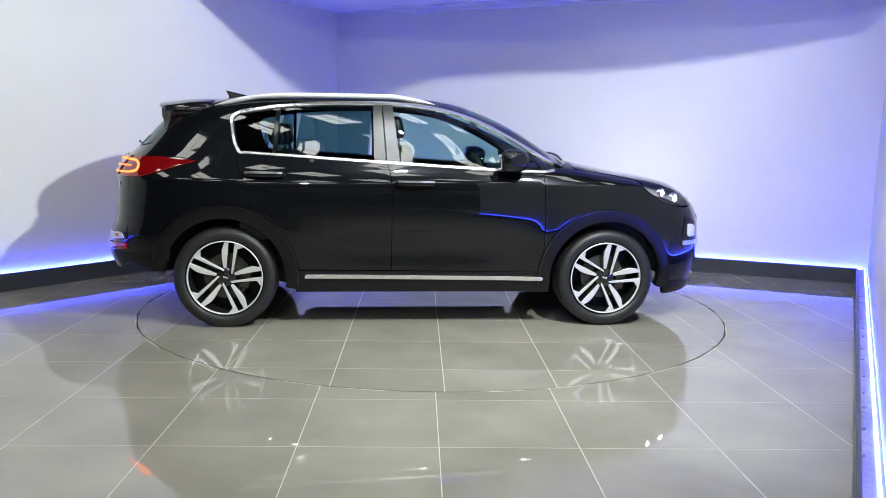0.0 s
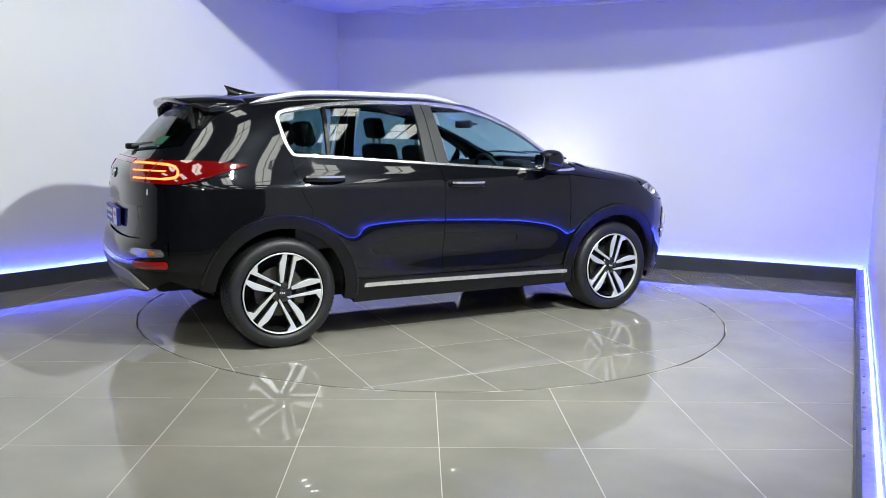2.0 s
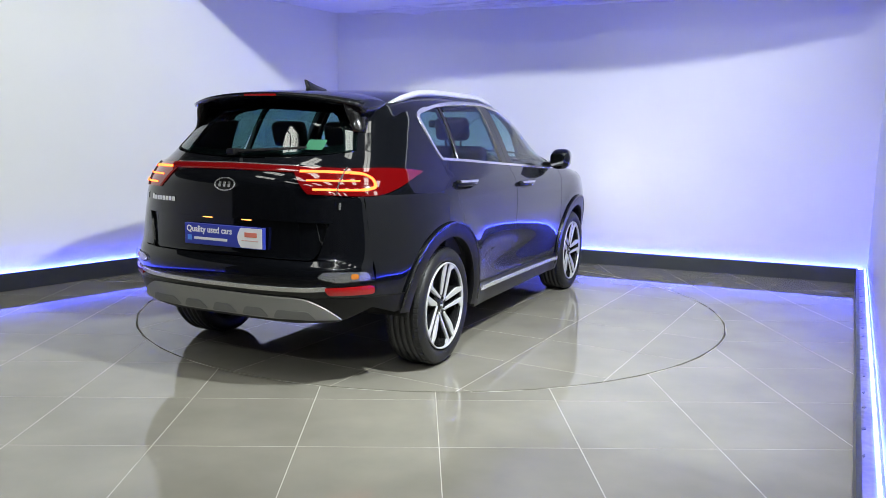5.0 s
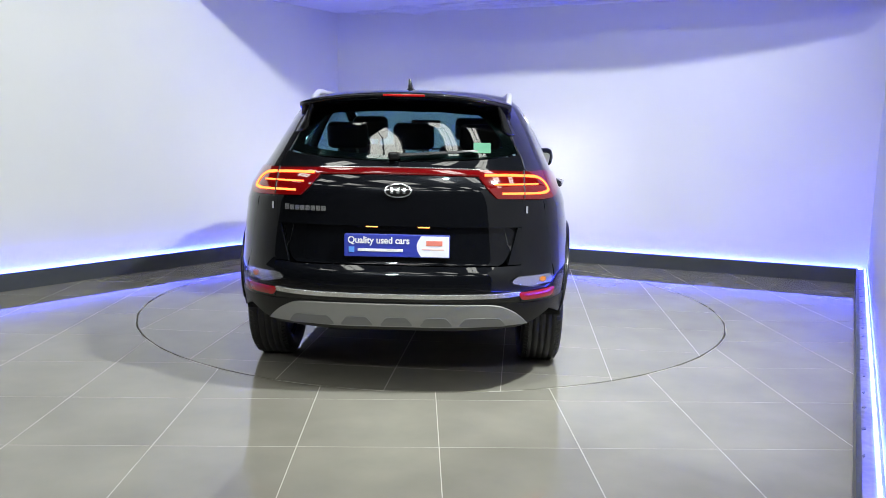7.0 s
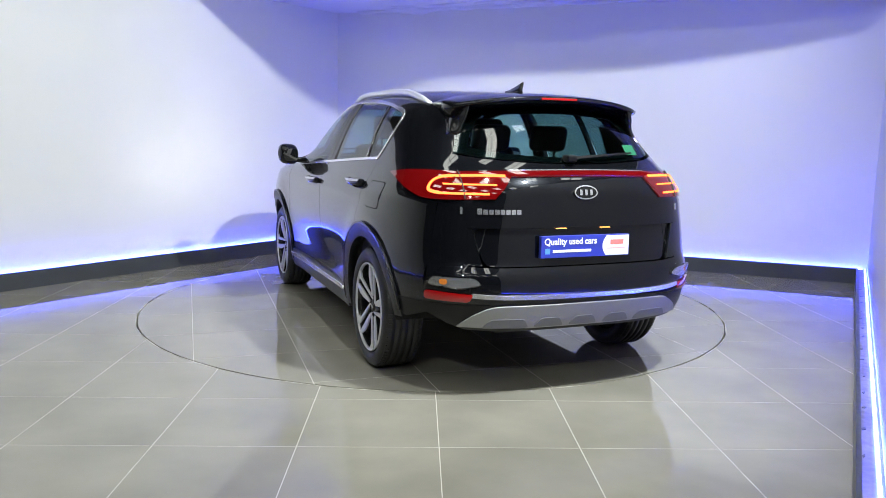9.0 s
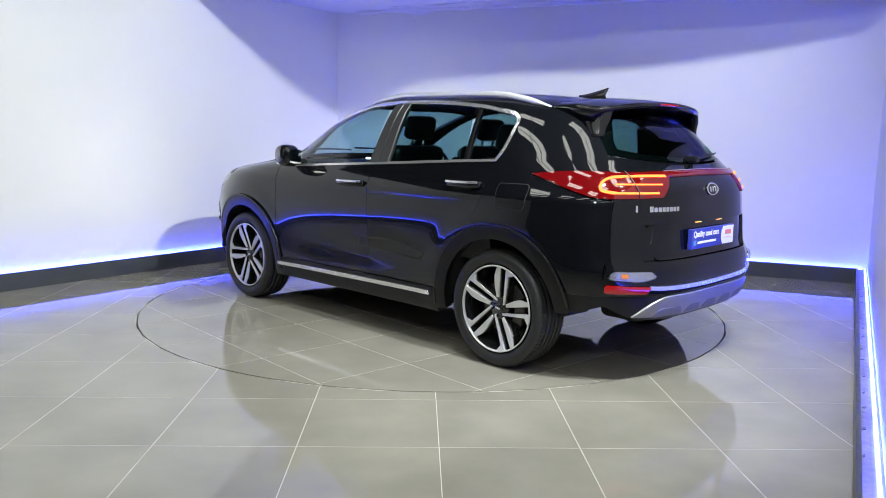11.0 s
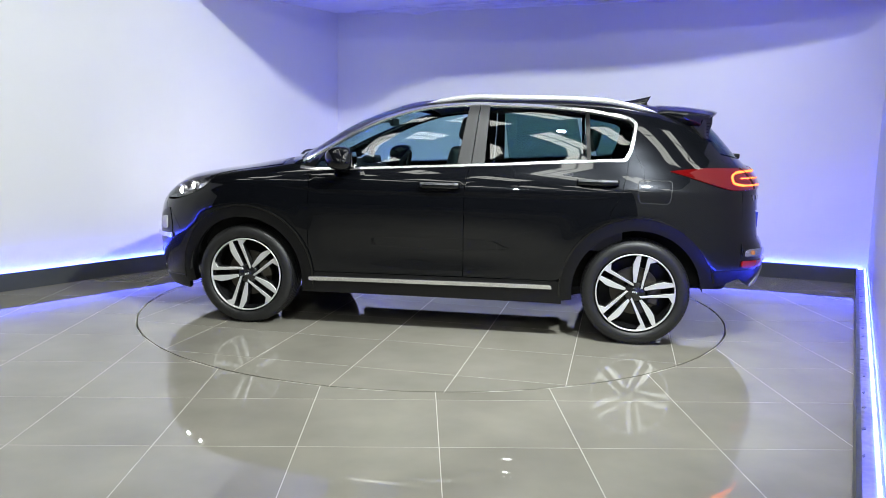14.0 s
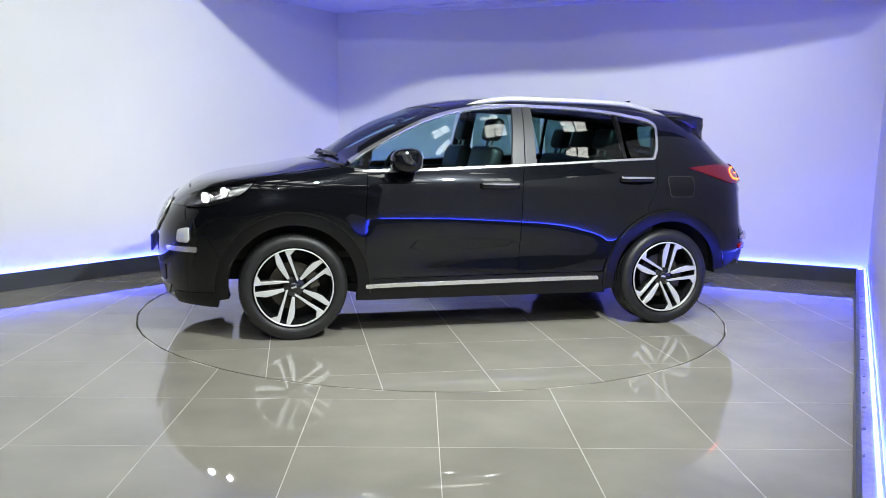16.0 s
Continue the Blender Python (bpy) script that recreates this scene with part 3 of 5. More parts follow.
def inset(loop, d):
    """A closed loop drawn in by d (out if negative)."""
    P = [Vector(p) for p in loop]
    P = [p for i, p in enumerate(P) if (p - P[i - 1]).length > 1e-5]
    area = sum(P[i - 1].x * P[i].y - P[i].x * P[i - 1].y for i in range(len(P)))
    s = 1 if area > 0 else -1
    out = []
    for i, p in enumerate(P):
        a, b = (p - P[i - 1]).normalized(), (P[(i + 1) % len(P)] - p).normalized()
        na, nb = Vector((-a.y, a.x)) * s, Vector((-b.y, b.x)) * s
        n = na + nb
        n = n / max(n.length_squared / 2, 0.7)
        out.append(p + n * d)
    return out


def band(curve, w, bow=0.0):
    """A closed strip of width w along an open flat curve."""
    P = [Vector(p) for p in curve]
    left, right = [], []
    for i, p in enumerate(P):
        t = (P[min(i + 1, len(P) - 1)] - P[max(i - 1, 0)]).normalized()
        n = Vector((-t.y, t.x)) * w / 2
        left.append(p + n)
        right.append(p - n)
    return left + right[::-1]


def lathe(profile, n=48, y0=0.0):
    """Spin a profile (radius, y) round the y axis."""
    bm = bmesh.new()
    rows = []
    for k in range(n):
        a = 2 * math.pi * k / n
        rows.append([bm.verts.new((r * math.cos(a), y, r * math.sin(a))) for r, y in profile])
    for k in range(n):
        q, w = rows[k], rows[(k + 1) % n]
        for j in range(len(profile) - 1):
            bm.faces.new((q[j], q[j + 1], w[j + 1], w[j]))
    return bm


def plate_solid(bm, outline, y0, y1, chamfer=0.0):
    """A solid with its outline in x and z, from y0 (face) back to y1, the face edge chamfered."""
    inner = inset(outline, chamfer) if chamfer else outline
    s = 1 if y0 < y1 else -1
    loops = [[bm.verts.new((p.x, y0, p.y)) for p in inner]]
    if chamfer:
        loops.append([bm.verts.new((p.x, y0 + s * chamfer, p.y)) for p in outline])
    loops.append([bm.verts.new((p.x, y1, p.y)) for p in outline])
    bm.faces.new(loops[0])
    bm.faces.new(loops[-1][::-1])
    for a, b in zip(loops, loops[1:]):
        for i in range(len(a)):
            j = (i + 1) % len(a)
            bm.faces.new((a[i], a[j], b[j], b[i]))
    return bm


def build_wheel(car):
    """A wheel at the right-hand side: its face looks to -y."""
    wheel = new("wheel")
    wheel.parent = car
    R, W = 0.348, 0.118
    prof = [(0.248, 0.075), (0.262, -0.098), (0.272, -0.112), (0.300, -W), (0.322, -0.113), (0.336, -0.100), (0.344, -0.086)]
    tread = []
    for c in (-0.055, -0.018, 0.018, 0.055):
        tread += [(R, c - 0.006), (R - 0.007, c - 0.004), (R - 0.007, c + 0.004), (R, c + 0.006)]
    prof = prof + tread + [(0.344, 0.086), (0.330, 0.105), (0.30, W), (0.25, 0.10), (0.248, 0.075)]
    tyre = lathe(prof, 72)
    part("tyre", tyre, M_RUBBER, wheel, "black rubber tyre", smooth=True)
    bm = bmesh.new()
    n = 80
    for k in range(n):
        for s in (-1, 1):
            m = Matrix.Rotation(2 * math.pi * (k + 0.25 * s) / n, 4, "Y") @ Matrix.Translation((0, s * 0.088, R - 0.004)) @ Matrix.Rotation(-s * 0.35, 4, "X")
            box(bm, -0.0085, 0.0085, -0.012, 0.012, -0.006, 0.002, m=m)
    part("tread", bm, M_RUBBER, wheel)["kind"] = "stuff"
    bm = lathe([(0.252, 0.08), (0.238, 0.07), (0.226, -0.01), (0.231, -0.080), (0.236, -0.104)], 64)
    part("barrel", bm, M_POCKET, wheel, "gloss black inner barrel", smooth=True)
    bm = lathe([(0.246, -0.098), (0.247, -0.108), (0.251, -0.114), (0.256, -0.112), (0.257, -0.104), (0.25, -0.096)], 72)
    part("rim", bm, M_ALLOY, wheel, "bright machined rim edge", smooth=True)
    part("brake_disc", lathe([(0.03, -0.02), (0.158, -0.02), (0.158, 0.0), (0.03, 0.0)], 40), M_DISC, wheel)
    bm = bmesh.new()
    box(bm, 0.09, 0.165, -0.05, 0.03, -0.06, 0.06, 0.012)
    part("caliper", bm, M_DISC, wheel)
    part("backing", lathe([(0.001, 0.05), (0.24, 0.05), (0.24, 0.055), (0.001, 0.055)], 32), M_CLAD, wheel)
    bm = lathe([(0.001, -0.072), (0.060, -0.076), (0.072, -0.066), (0.078, -0.02), (0.001, -0.02)], 32)
    part("hub", bm, M_POCKET, wheel, "gloss black hub", smooth=True)
    part("hub_cap", lathe([(0.001, -0.084), (0.024, -0.084), (0.029, -0.080), (0.029, -0.072)], 28), M_POCKET, wheel, smooth=True)
    bm = bmesh.new()
    for x in (-0.012, 0.0, 0.012):
        box(bm, x - 0.004, x + 0.004, -0.0862, -0.084, -0.006, 0.006)
    part("emblem", bm, M_ALLOY, wheel, "small silver emblem")
    for k in range(5):
        m = Matrix.Rotation(2 * math.pi * k / 5, 4, "Y")
        turn = Matrix.Rotation(radians(9.0), 2)
        broad = [(0.004, 0.064), (0.019, 0.251), (-0.006, 0.252), (-0.027, 0.192), (-0.027, 0.145), (-0.014, 0.064)]
        slim = [(0.034, 0.022), (0.048, 0.028), (0.078, 0.200), (0.127, 0.216), (0.107, 0.227), (0.085, 0.237), (0.060, 0.244)]
        for shape in (broad, slim):
            blade = [turn @ Vector(p) for p in shape]
            bm = bmesh.new()
            plate_solid(bm, blade, -0.096, -0.080, 0.002)
            for v in bm.verts:
                r = math.hypot(v.co.x, v.co.z)
                v.co.y += 0.018 * (1 - min(r / 0.24, 1)) - 0.012 * min(r / 0.24, 1)
                v.co = m @ v.co
            part("spoke", bm, M_ALLOY, wheel, "machined silver spoke face")
            back = inset(blade, -0.005)
            bm = bmesh.new()
            plate_solid(bm, back, -0.088, -0.03, 0.004)
            for v in bm.verts:
                r = math.hypot(v.co.x, v.co.z)
                v.co.y += 0.018 * (1 - min(r / 0.24, 1)) - 0.010 * min(r / 0.24, 1)
                v.co = m @ v.co
            part("spoke_web", bm, M_POCKET, wheel, "gloss black spoke flank")
        bm = lathe([(0.001, -0.082), (0.0075, -0.082), (0.009, -0.078), (0.009, -0.06)], 10)
        bm.transform(Matrix.Rotation(2 * math.pi * (k + 0.5) / 5, 4, "Y") @ Matrix.Translation((0, 0, 0.052)))
        part("wheel_nut", bm, M_GLOSS, wheel)
    wheel.matrix_basis = pose(-AX, -0.790, HUB_Z, 0, 11, 0)
    for x, y, turn, rz in ((AX, -0.790, 13, 0), (AX, 0.790, -18.5, 180), (-AX, 0.790, 11.6, 180)):
        copy_thing(wheel, pose(x, y, HUB_Z, 0, turn, rz))
    return wheel


def body_sides(car):
    for s in (1, -1):
        nose_x = 2.02
        # front wing
        loop = (arc(GAP_F)[::-1] + [Vector((0.9, 1.115)), Vector((1.0, 1.13))] + arc([(1.0, 1.13), (1.2, 1.105), (1.40, 1.075), (1.55, 1.045)])
                + arc([(1.55, 1.045), (1.66, 0.94), (1.86, 0.865), (nose_x - 0.03, 0.85)]) + arc([(nose_x - 0.03, 0.85), (1.9, 0.72), (1.80, 0.55)])
                + ring(AX, HUB_Z, ARCH - 0.004, 24, 172, 30) + [Vector((0.87, 0.42))])
        panel("front_wing", inset(loop, 0.002), on_side, M_PAINT, car, s, depth=0.02)
        # doors
        upper = [p for p in arc(BELT)]
        i_b = min(range(len(upper)), key=lambda i: abs(upper[i].x + 0.24))
        loop = arc(GAP_B[1:]) + [Vector((-0.2, 0.40)), Vector((0.87, 0.39))] + arc(GAP_F)[::-1] + upper[i_b:][::-1][8:]
        panel("front_door", inset(loop, 0.0025), on_side, M_PAINT, car, s, depth=0.02)
        cut = ring(-AX, HUB_Z, ARCH - 0.004, 70, 8, 20)
        loop = (upper[:i_b][::1] + arc(GAP_B[1:]) + [Vector((-0.2, 0.40)), Vector((-0.80, 0.40))] + cut[::-1] + arc(GAP_R[2:])[::-1])
        panel("rear_door", inset(loop, 0.0025), on_side, M_PAINT, car, s, depth=0.02)
        # rear quarter with the D-pillar
        xs = -1.99
        cut = ring(-AX, HUB_Z, ARCH - 0.004, 70, 160, 20)
        back = [Vector((xs, 0.51)), Vector((xs, 1.02)), Vector((-1.95, 1.12)), Vector((-1.90, 1.2)), Vector((-1.80, 1.32)), Vector((-1.70, 1.42)), Vector((-1.62, 1.475))]
        loop = (arc(GAP_R)[::-1][:-1] + [Vector((-1.30, 1.45))] + arc([(-1.30, 1.45), (-1.20, 1.487), (-0.97, 1.528)]) + arc([(-1.0, 1.55), (-1.3, 1.52), (-1.62, 1.475)])
                + arc(back, 5)[::-1] + [Vector((-1.79, 0.51))] + cut[::-1])
        panel("rear_quarter", loop, on_side, M_PAINT, car, s, depth=0.02)
        # roof side rail above the windows, with the A-pillar
        top = arc([(1.10, 1.165), (0.93, 1.245), (0.80, 1.315), (0.62, 1.40), (0.45, 1.468), (0.27, 1.523), (0.08, 1.56), (-0.19, 1.583), (-0.35, 1.585), (-0.66, 1.577), (-1.0, 1.55)])
        low = arc([(1.0, 1.14)] + [(x, z + 0.012) for x, z in ROOFLINE[:-2]])
        panel("roof_rail_panel", top + low[::-1], on_side, M_PAINT, car, s, depth=0.03)
        # glass
        roof = arc(ROOFLINE)
        i_f = min(range(len(roof)), key=lambda i: abs(roof[i].x + 0.20))
        i_r = min(range(len(roof)), key=lambda i: abs(roof[i].x + 0.33))
        j_f = min(range(len(upper)), key=lambda i: abs(upper[i].x + 0.14))
        j_r = min(range(len(upper)), key=lambda i: abs(upper[i].x + 0.32))
        i_q = min(range(len(roof)), key=lambda i: abs(roof[i].x + 0.985))
        j_q = min(range(len(upper)), key=lambda i: abs(upper[i].x + 1.0))
        panel("front_door_glass", inset(roof[:i_f] + upper[j_f:], 0.004), on_side, M_GLASS, car, s, off=-0.008, depth=0.004)
        panel("rear_door_glass", inset(roof[i_r:i_q] + upper[j_q:j_r], 0.004), on_side, M_TINT, car, s, off=-0.008, depth=0.004)
        panel("quarter_glass", inset(roof[i_q:] + arc(GAP_R[1:3]) + upper[:j_q], 0.004), on_side, M_TINT, car, s, off=-0.008, depth=0.004)
        # pillars between the panes
        panel("door_pillar", inset([Vector((-0.195, 1.55)), Vector((-0.142, 1.15)), Vector((-0.235, 1.15)), Vector((-0.268, 1.553))], 0.002), on_side, M_PILLAR, car, s, off=-0.002, depth=0.03)
        panel("door_pillar", inset([Vector((-0.335, 1.553)), Vector((-0.325, 1.155)), Vector((-0.238, 1.15)), Vector((-0.271, 1.553))], 0.002), on_side, M_PILLAR, car, s, off=-0.002, depth=0.03)
        panel("pane_divider", band([(-0.985, 1.518), (-1.005, 1.195)], 0.024), on_side, M_GLOSS, car, s, off=-0.003, depth=0.03)
        panel("mirror_corner", [Vector((0.93, 1.118)), Vector((0.85, 1.114)), Vector((0.80, 1.235)), Vector((0.835, 1.222))], on_side, M_GLOSS, car, s, off=-0.004, depth=0.02)
        # bright window surround
        panel("window_trim", band([(p.x, p.y + 0.004) for p in roof[:-6]], 0.016), on_side, M_CHROME, car, s, off=0.003, depth=0.02, label="satin chrome window trim")
        panel("window_trim", band([(p.x, p.y - 0.004) for p in upper], 0.015), on_side, M_CHROME, car, s, off=0.004, depth=0.02, label="satin chrome window trim")
        tail = arc([(-1.16, 1.497), (-1.25, 1.475), (-1.297, 1.44), (-1.295, 1.38), (-1.272, 1.27), (-1.235, 1.20)])
        panel("window_trim", band(tail, 0.018), on_side, M_CHROME, car, s, off=0.004, depth=0.02, label="satin chrome window trim")
        # arches, sill
        for cx, a0, a1 in ((AX, -10, 189), (-AX, -9, 174)):
            loop = ring(cx, HUB_Z, ARCH, a0, a1, 40) + ring(cx, HUB_Z, WELL, a1, a0, 40)
            panel("arch_cladding", loop, on_side, M_CLAD, car, s, off=0.012, depth=0.06, step=0.03, crown=0.01, label="matt black wheel arch cladding")
            loop = ring(cx, HUB_Z, ARCH + 0.003, a0 + 4, a1 - 4, 40) + ring(cx, HUB_Z, ARCH - 0.009, a1 - 4, a0 + 4, 40)
            panel("arch_lip", loop, on_side, M_GLOSS, car, s, off=0.017, depth=0.012, step=0.012, crown=0.004, label="glossy raised edge of the arch cladding")
        loop = [Vector((-0.86, 0.25)), Vector((0.93, 0.25)), Vector((0.88, 0.388)), Vector((-0.86, 0.398))]
        panel("sill", loop, on_side, M_CLAD, car, s, off=0.01, depth=0.08, label="matt black sill cladding")
        panel("sill_strip", rounded([(-0.80, 0.350), (0.87, 0.334), (0.87, 0.360), (-0.79, 0.376)], 0.010), on_side, M_CHROME, car, s, off=0.022, depth=0.012, crown=0.004, label="bright chrome sill strip")
        # handles
        for x0, x1, z in ((-0.175, 0.10, 1.012), (-1.20, -0.93, 1.058)):
            grip = bmesh.new()
            k = 12
            rows = []
            for i in range(k + 1):
                t = i / k
                x = x0 + (x1 - x0) * t
                out = 0.006 + 0.036 * math.sin(math.pi * min(max(t, 0.0), 1.0)) ** 0.5
                y = float(y_at(np.array(x), np.array(z))) + out
                rows.append([grip.verts.new((x, s * (y + 0.012 * math.cos(a)), z + 0.020 * math.sin(a))) for a in [2 * math.pi * q / 10 for q in range(10)]])
            for a, b in zip(rows, rows[1:]):
                for q in range(10):
                    grip.faces.new((a[q], a[(q + 1) % 10], b[(q + 1) % 10], b[q]))
            grip.faces.new(rows[0])
            grip.faces.new(rows[-1][::-1])
            h = part("door_handle", grip, M_PAINT, car, "black door handle with a chrome strip", smooth=True)
            strip = bmesh.new()
            rows2 = []
            for i in range(k + 1):
                t = 0.04 + 0.92 * i / k
                x = x0 + (x1 - x0) * t
                y = float(y_at(np.array(x), np.array(z))) + 0.008 + 0.036 * math.sin(math.pi * t) ** 0.5 + 0.010
                rows2.append([strip.verts.new((x, s * (y + dy), z + dz)) for dy, dz in ((0.0, 0.006), (0.004, 0.006), (0.003, 0.017), (-0.006, 0.020))])
            for a, b in zip(rows2, rows2[1:]):
                for q in range(4):
                    strip.faces.new((a[q], a[(q + 1) % 4], b[(q + 1) % 4], b[q]))
            part("chrome_strip", strip, M_CHROME, h, "chrome strip")
            panel("handle_cup", rounded([(x0 + 0.06, z - 0.035), (x1 - 0.06, z - 0.035), (x1 - 0.05, z + 0.02), (x0 + 0.05, z + 0.02)], 0.03), on_side, M_GLOSS, car, s, off=0.001, depth=0.004, step=0.02)
    # fuel flap on the left
    panel("fuel_flap_gap", rounded([(-1.326, 0.931), (-1.524, 0.931), (-1.539, 1.079), (-1.316, 1.079)], 0.032), on_side, M_GAP, car, 1, off=0.0012, depth=0.002, step=0.03)
    panel("fuel_flap", rounded([(-1.33, 0.935), (-1.52, 0.935), (-1.535, 1.075), (-1.32, 1.075)], 0.03), on_side, M_PAINT, car, 1, off=0.0025, depth=0.003, step=0.03)


def body_top(car):
    # roof

    def edge(x, z):
        return float(y_at(np.array(x), np.array(z)))
    side = [Vector((p.x, edge(p.x, p.y))) for p in arc([(-1.62, 1.475), (-1.3, 1.52), (-1.0, 1.55), (-0.66, 1.577), (-0.35, 1.585), (-0.19, 1.583), (0.08, 1.56), (0.27, 1.523)])]
    front = [Vector((0.27 + 0.14 * (1 - (t / 1.0) ** 2), side[-1].y * t)) for t in (0.9, 0.75, 0.5, 0.25, 0, -0.25, -0.5, -0.75, -0.9)]
    rear = [Vector((-1.66 - 0.03 * (1 - t * t), side[0].y * t * 0.99)) for t in (-0.9, -0.7, -0.4, 0, 0.4, 0.7, 0.9)]
    loop = side + front + [Vector((p.x, -p.y)) for p in side[::-1]] + rear
    panel("roof", loop, on_top, M_PAINT, car, depth=0.02, step=0.07)
    # windscreen
    aps = [Vector((p.x, edge(p.x, p.y) - 0.004)) for p in arc([(0.27, 1.523), (0.45, 1.468), (0.62, 1.40), (0.80, 1.315), (0.93, 1.245), (1.08, 1.17)])]
    base = [Vector((1.08 + 0.09 * (1 - t * t), aps[-1].y * t)) for t in (0.9, 0.6, 0.3, 0, -0.3, -0.6, -0.9)]
    loop = aps + base + [Vector((p.x, -p.y)) for p in aps[::-1]] + [Vector((p.x, p.y)) for p in front[::-1]]
    panel("windscreen", inset(loop, 0.004), on_top, M_GLASS, car, depth=0.005, step=0.07, off=-0.004)
    # bonnet
    hs = [Vector((p.x, edge(p.x, p.y))) for p in arc([(1.08, 1.127), (1.2, 1.108), (1.40, 1.078), (1.56, 1.047)])]
    hs += [Vector((x, edge(x, z) - 0.003)) for x, z in ((1.68, 1.024), (1.80, 0.991), (1.92, 0.956), (2.0, 0.922))]
    lip = [q for q in ((0.655, 0.934), (0.6, 0.955), (0.5, 0.974), (0.3, 0.988), (0.15, 0.9925)) if q[0] < hs[-1].y - 0.02]
    lip = [Vector((float(x_end(np.array(y), np.array(z), True)), y)) for y, z in lip]
    nose = lip + [Vector((float(front_at(0.993)), 0))] + [Vector((q.x, -q.y)) for q in lip[::-1]]
    loop = [Vector((1.10, hs[0].y - 0.01))] + hs[1:] + nose + [Vector((p.x, -p.y)) for p in hs[1:][::-1]] + [Vector((1.10, -hs[0].y + 0.01))] \
        + [Vector((1.11 + 0.07 * (1 - t * t), hs[0].y * t)) for t in (-0.6, -0.3, 0, 0.3, 0.6)]
    panel("bonnet", inset(loop, 0.002), on_top, M_PAINT, car, depth=0.02, step=0.06)
    loop = [Vector((1.12 + 0.07 * (1 - t * t), 0.82 * t)) for t in (-1, -0.6, -0.3, 0, 0.3, 0.6, 1)] + [Vector((1.02 + 0.07 * (1 - t * t), 0.80 * t)) for t in (1, 0.6, 0.3, 0, -0.3, -0.6, -1)]
    panel("scuttle", loop, on_top, M_CLAD, car, off=-0.015, depth=0.01, step=0.05)
    # roof bars
    for s in (1, -1):
        bm = bmesh.new()
        rows = []
        k = 40
        for i in range(k + 1):
            t = i / k
            x = 0.11 - 1.55 * t
            y = 0.60 - 0.03 * (2 * t - 1) ** 2
            zb = float(z_top(np.array([x]), np.array([y]))[0])
            lift = 0.028 * min(1, (min(t, 1 - t) / 0.2)) ** 0.9
            h = 0.003 + 0.016 * min(1, min(t, 1 - t) / 0.07)
            rows.append([bm.verts.new((x, s * (y + 0.017 * math.cos(a)), zb + max(lift, 0.0) + h * (math.sin(a) - 0.2))) for a in [2 * math.pi * q / 12 for q in range(12)]])
        for a, b in zip(rows, rows[1:]):
            for q in range(12):
                bm.faces.new((a[q], a[(q + 1) % 12], b[(q + 1) % 12], b[q]))
        bm.faces.new(rows[0])
        bm.faces.new(rows[-1][::-1])
        part("roof_bar", bm, M_RAIL, car, "satin silver roof bar", smooth=True)


XS = -1.99   # where the flanks turn into the tail
XN = 2.0     # where the flanks turn into the nose


def flank(x, z):
    return float(y_at(np.array(float(x)), np.array(float(z))))


def sweep(rows, closed=True, caps=True):
    """A skin over rows of points."""
    bm = bmesh.new()
    V = [[bm.verts.new(p) for p in r] for r in rows]
    n = len(rows[0])
    for a, b in zip(V, V[1:]):
        for q in range(n if closed else n - 1):
            bm.faces.new((a[q], a[(q + 1) % n], b[(q + 1) % n], b[q]))
    if caps and closed:
        bm.faces.new(V[0])
        bm.faces.new(V[-1][::-1])
    return bm


BACK_EDGE = [(XS, 0.51), (XS, 1.02), (-1.95, 1.12), (-1.90, 1.2), (-1.80, 1.32), (-1.70, 1.42), (-1.62, 1.475)]


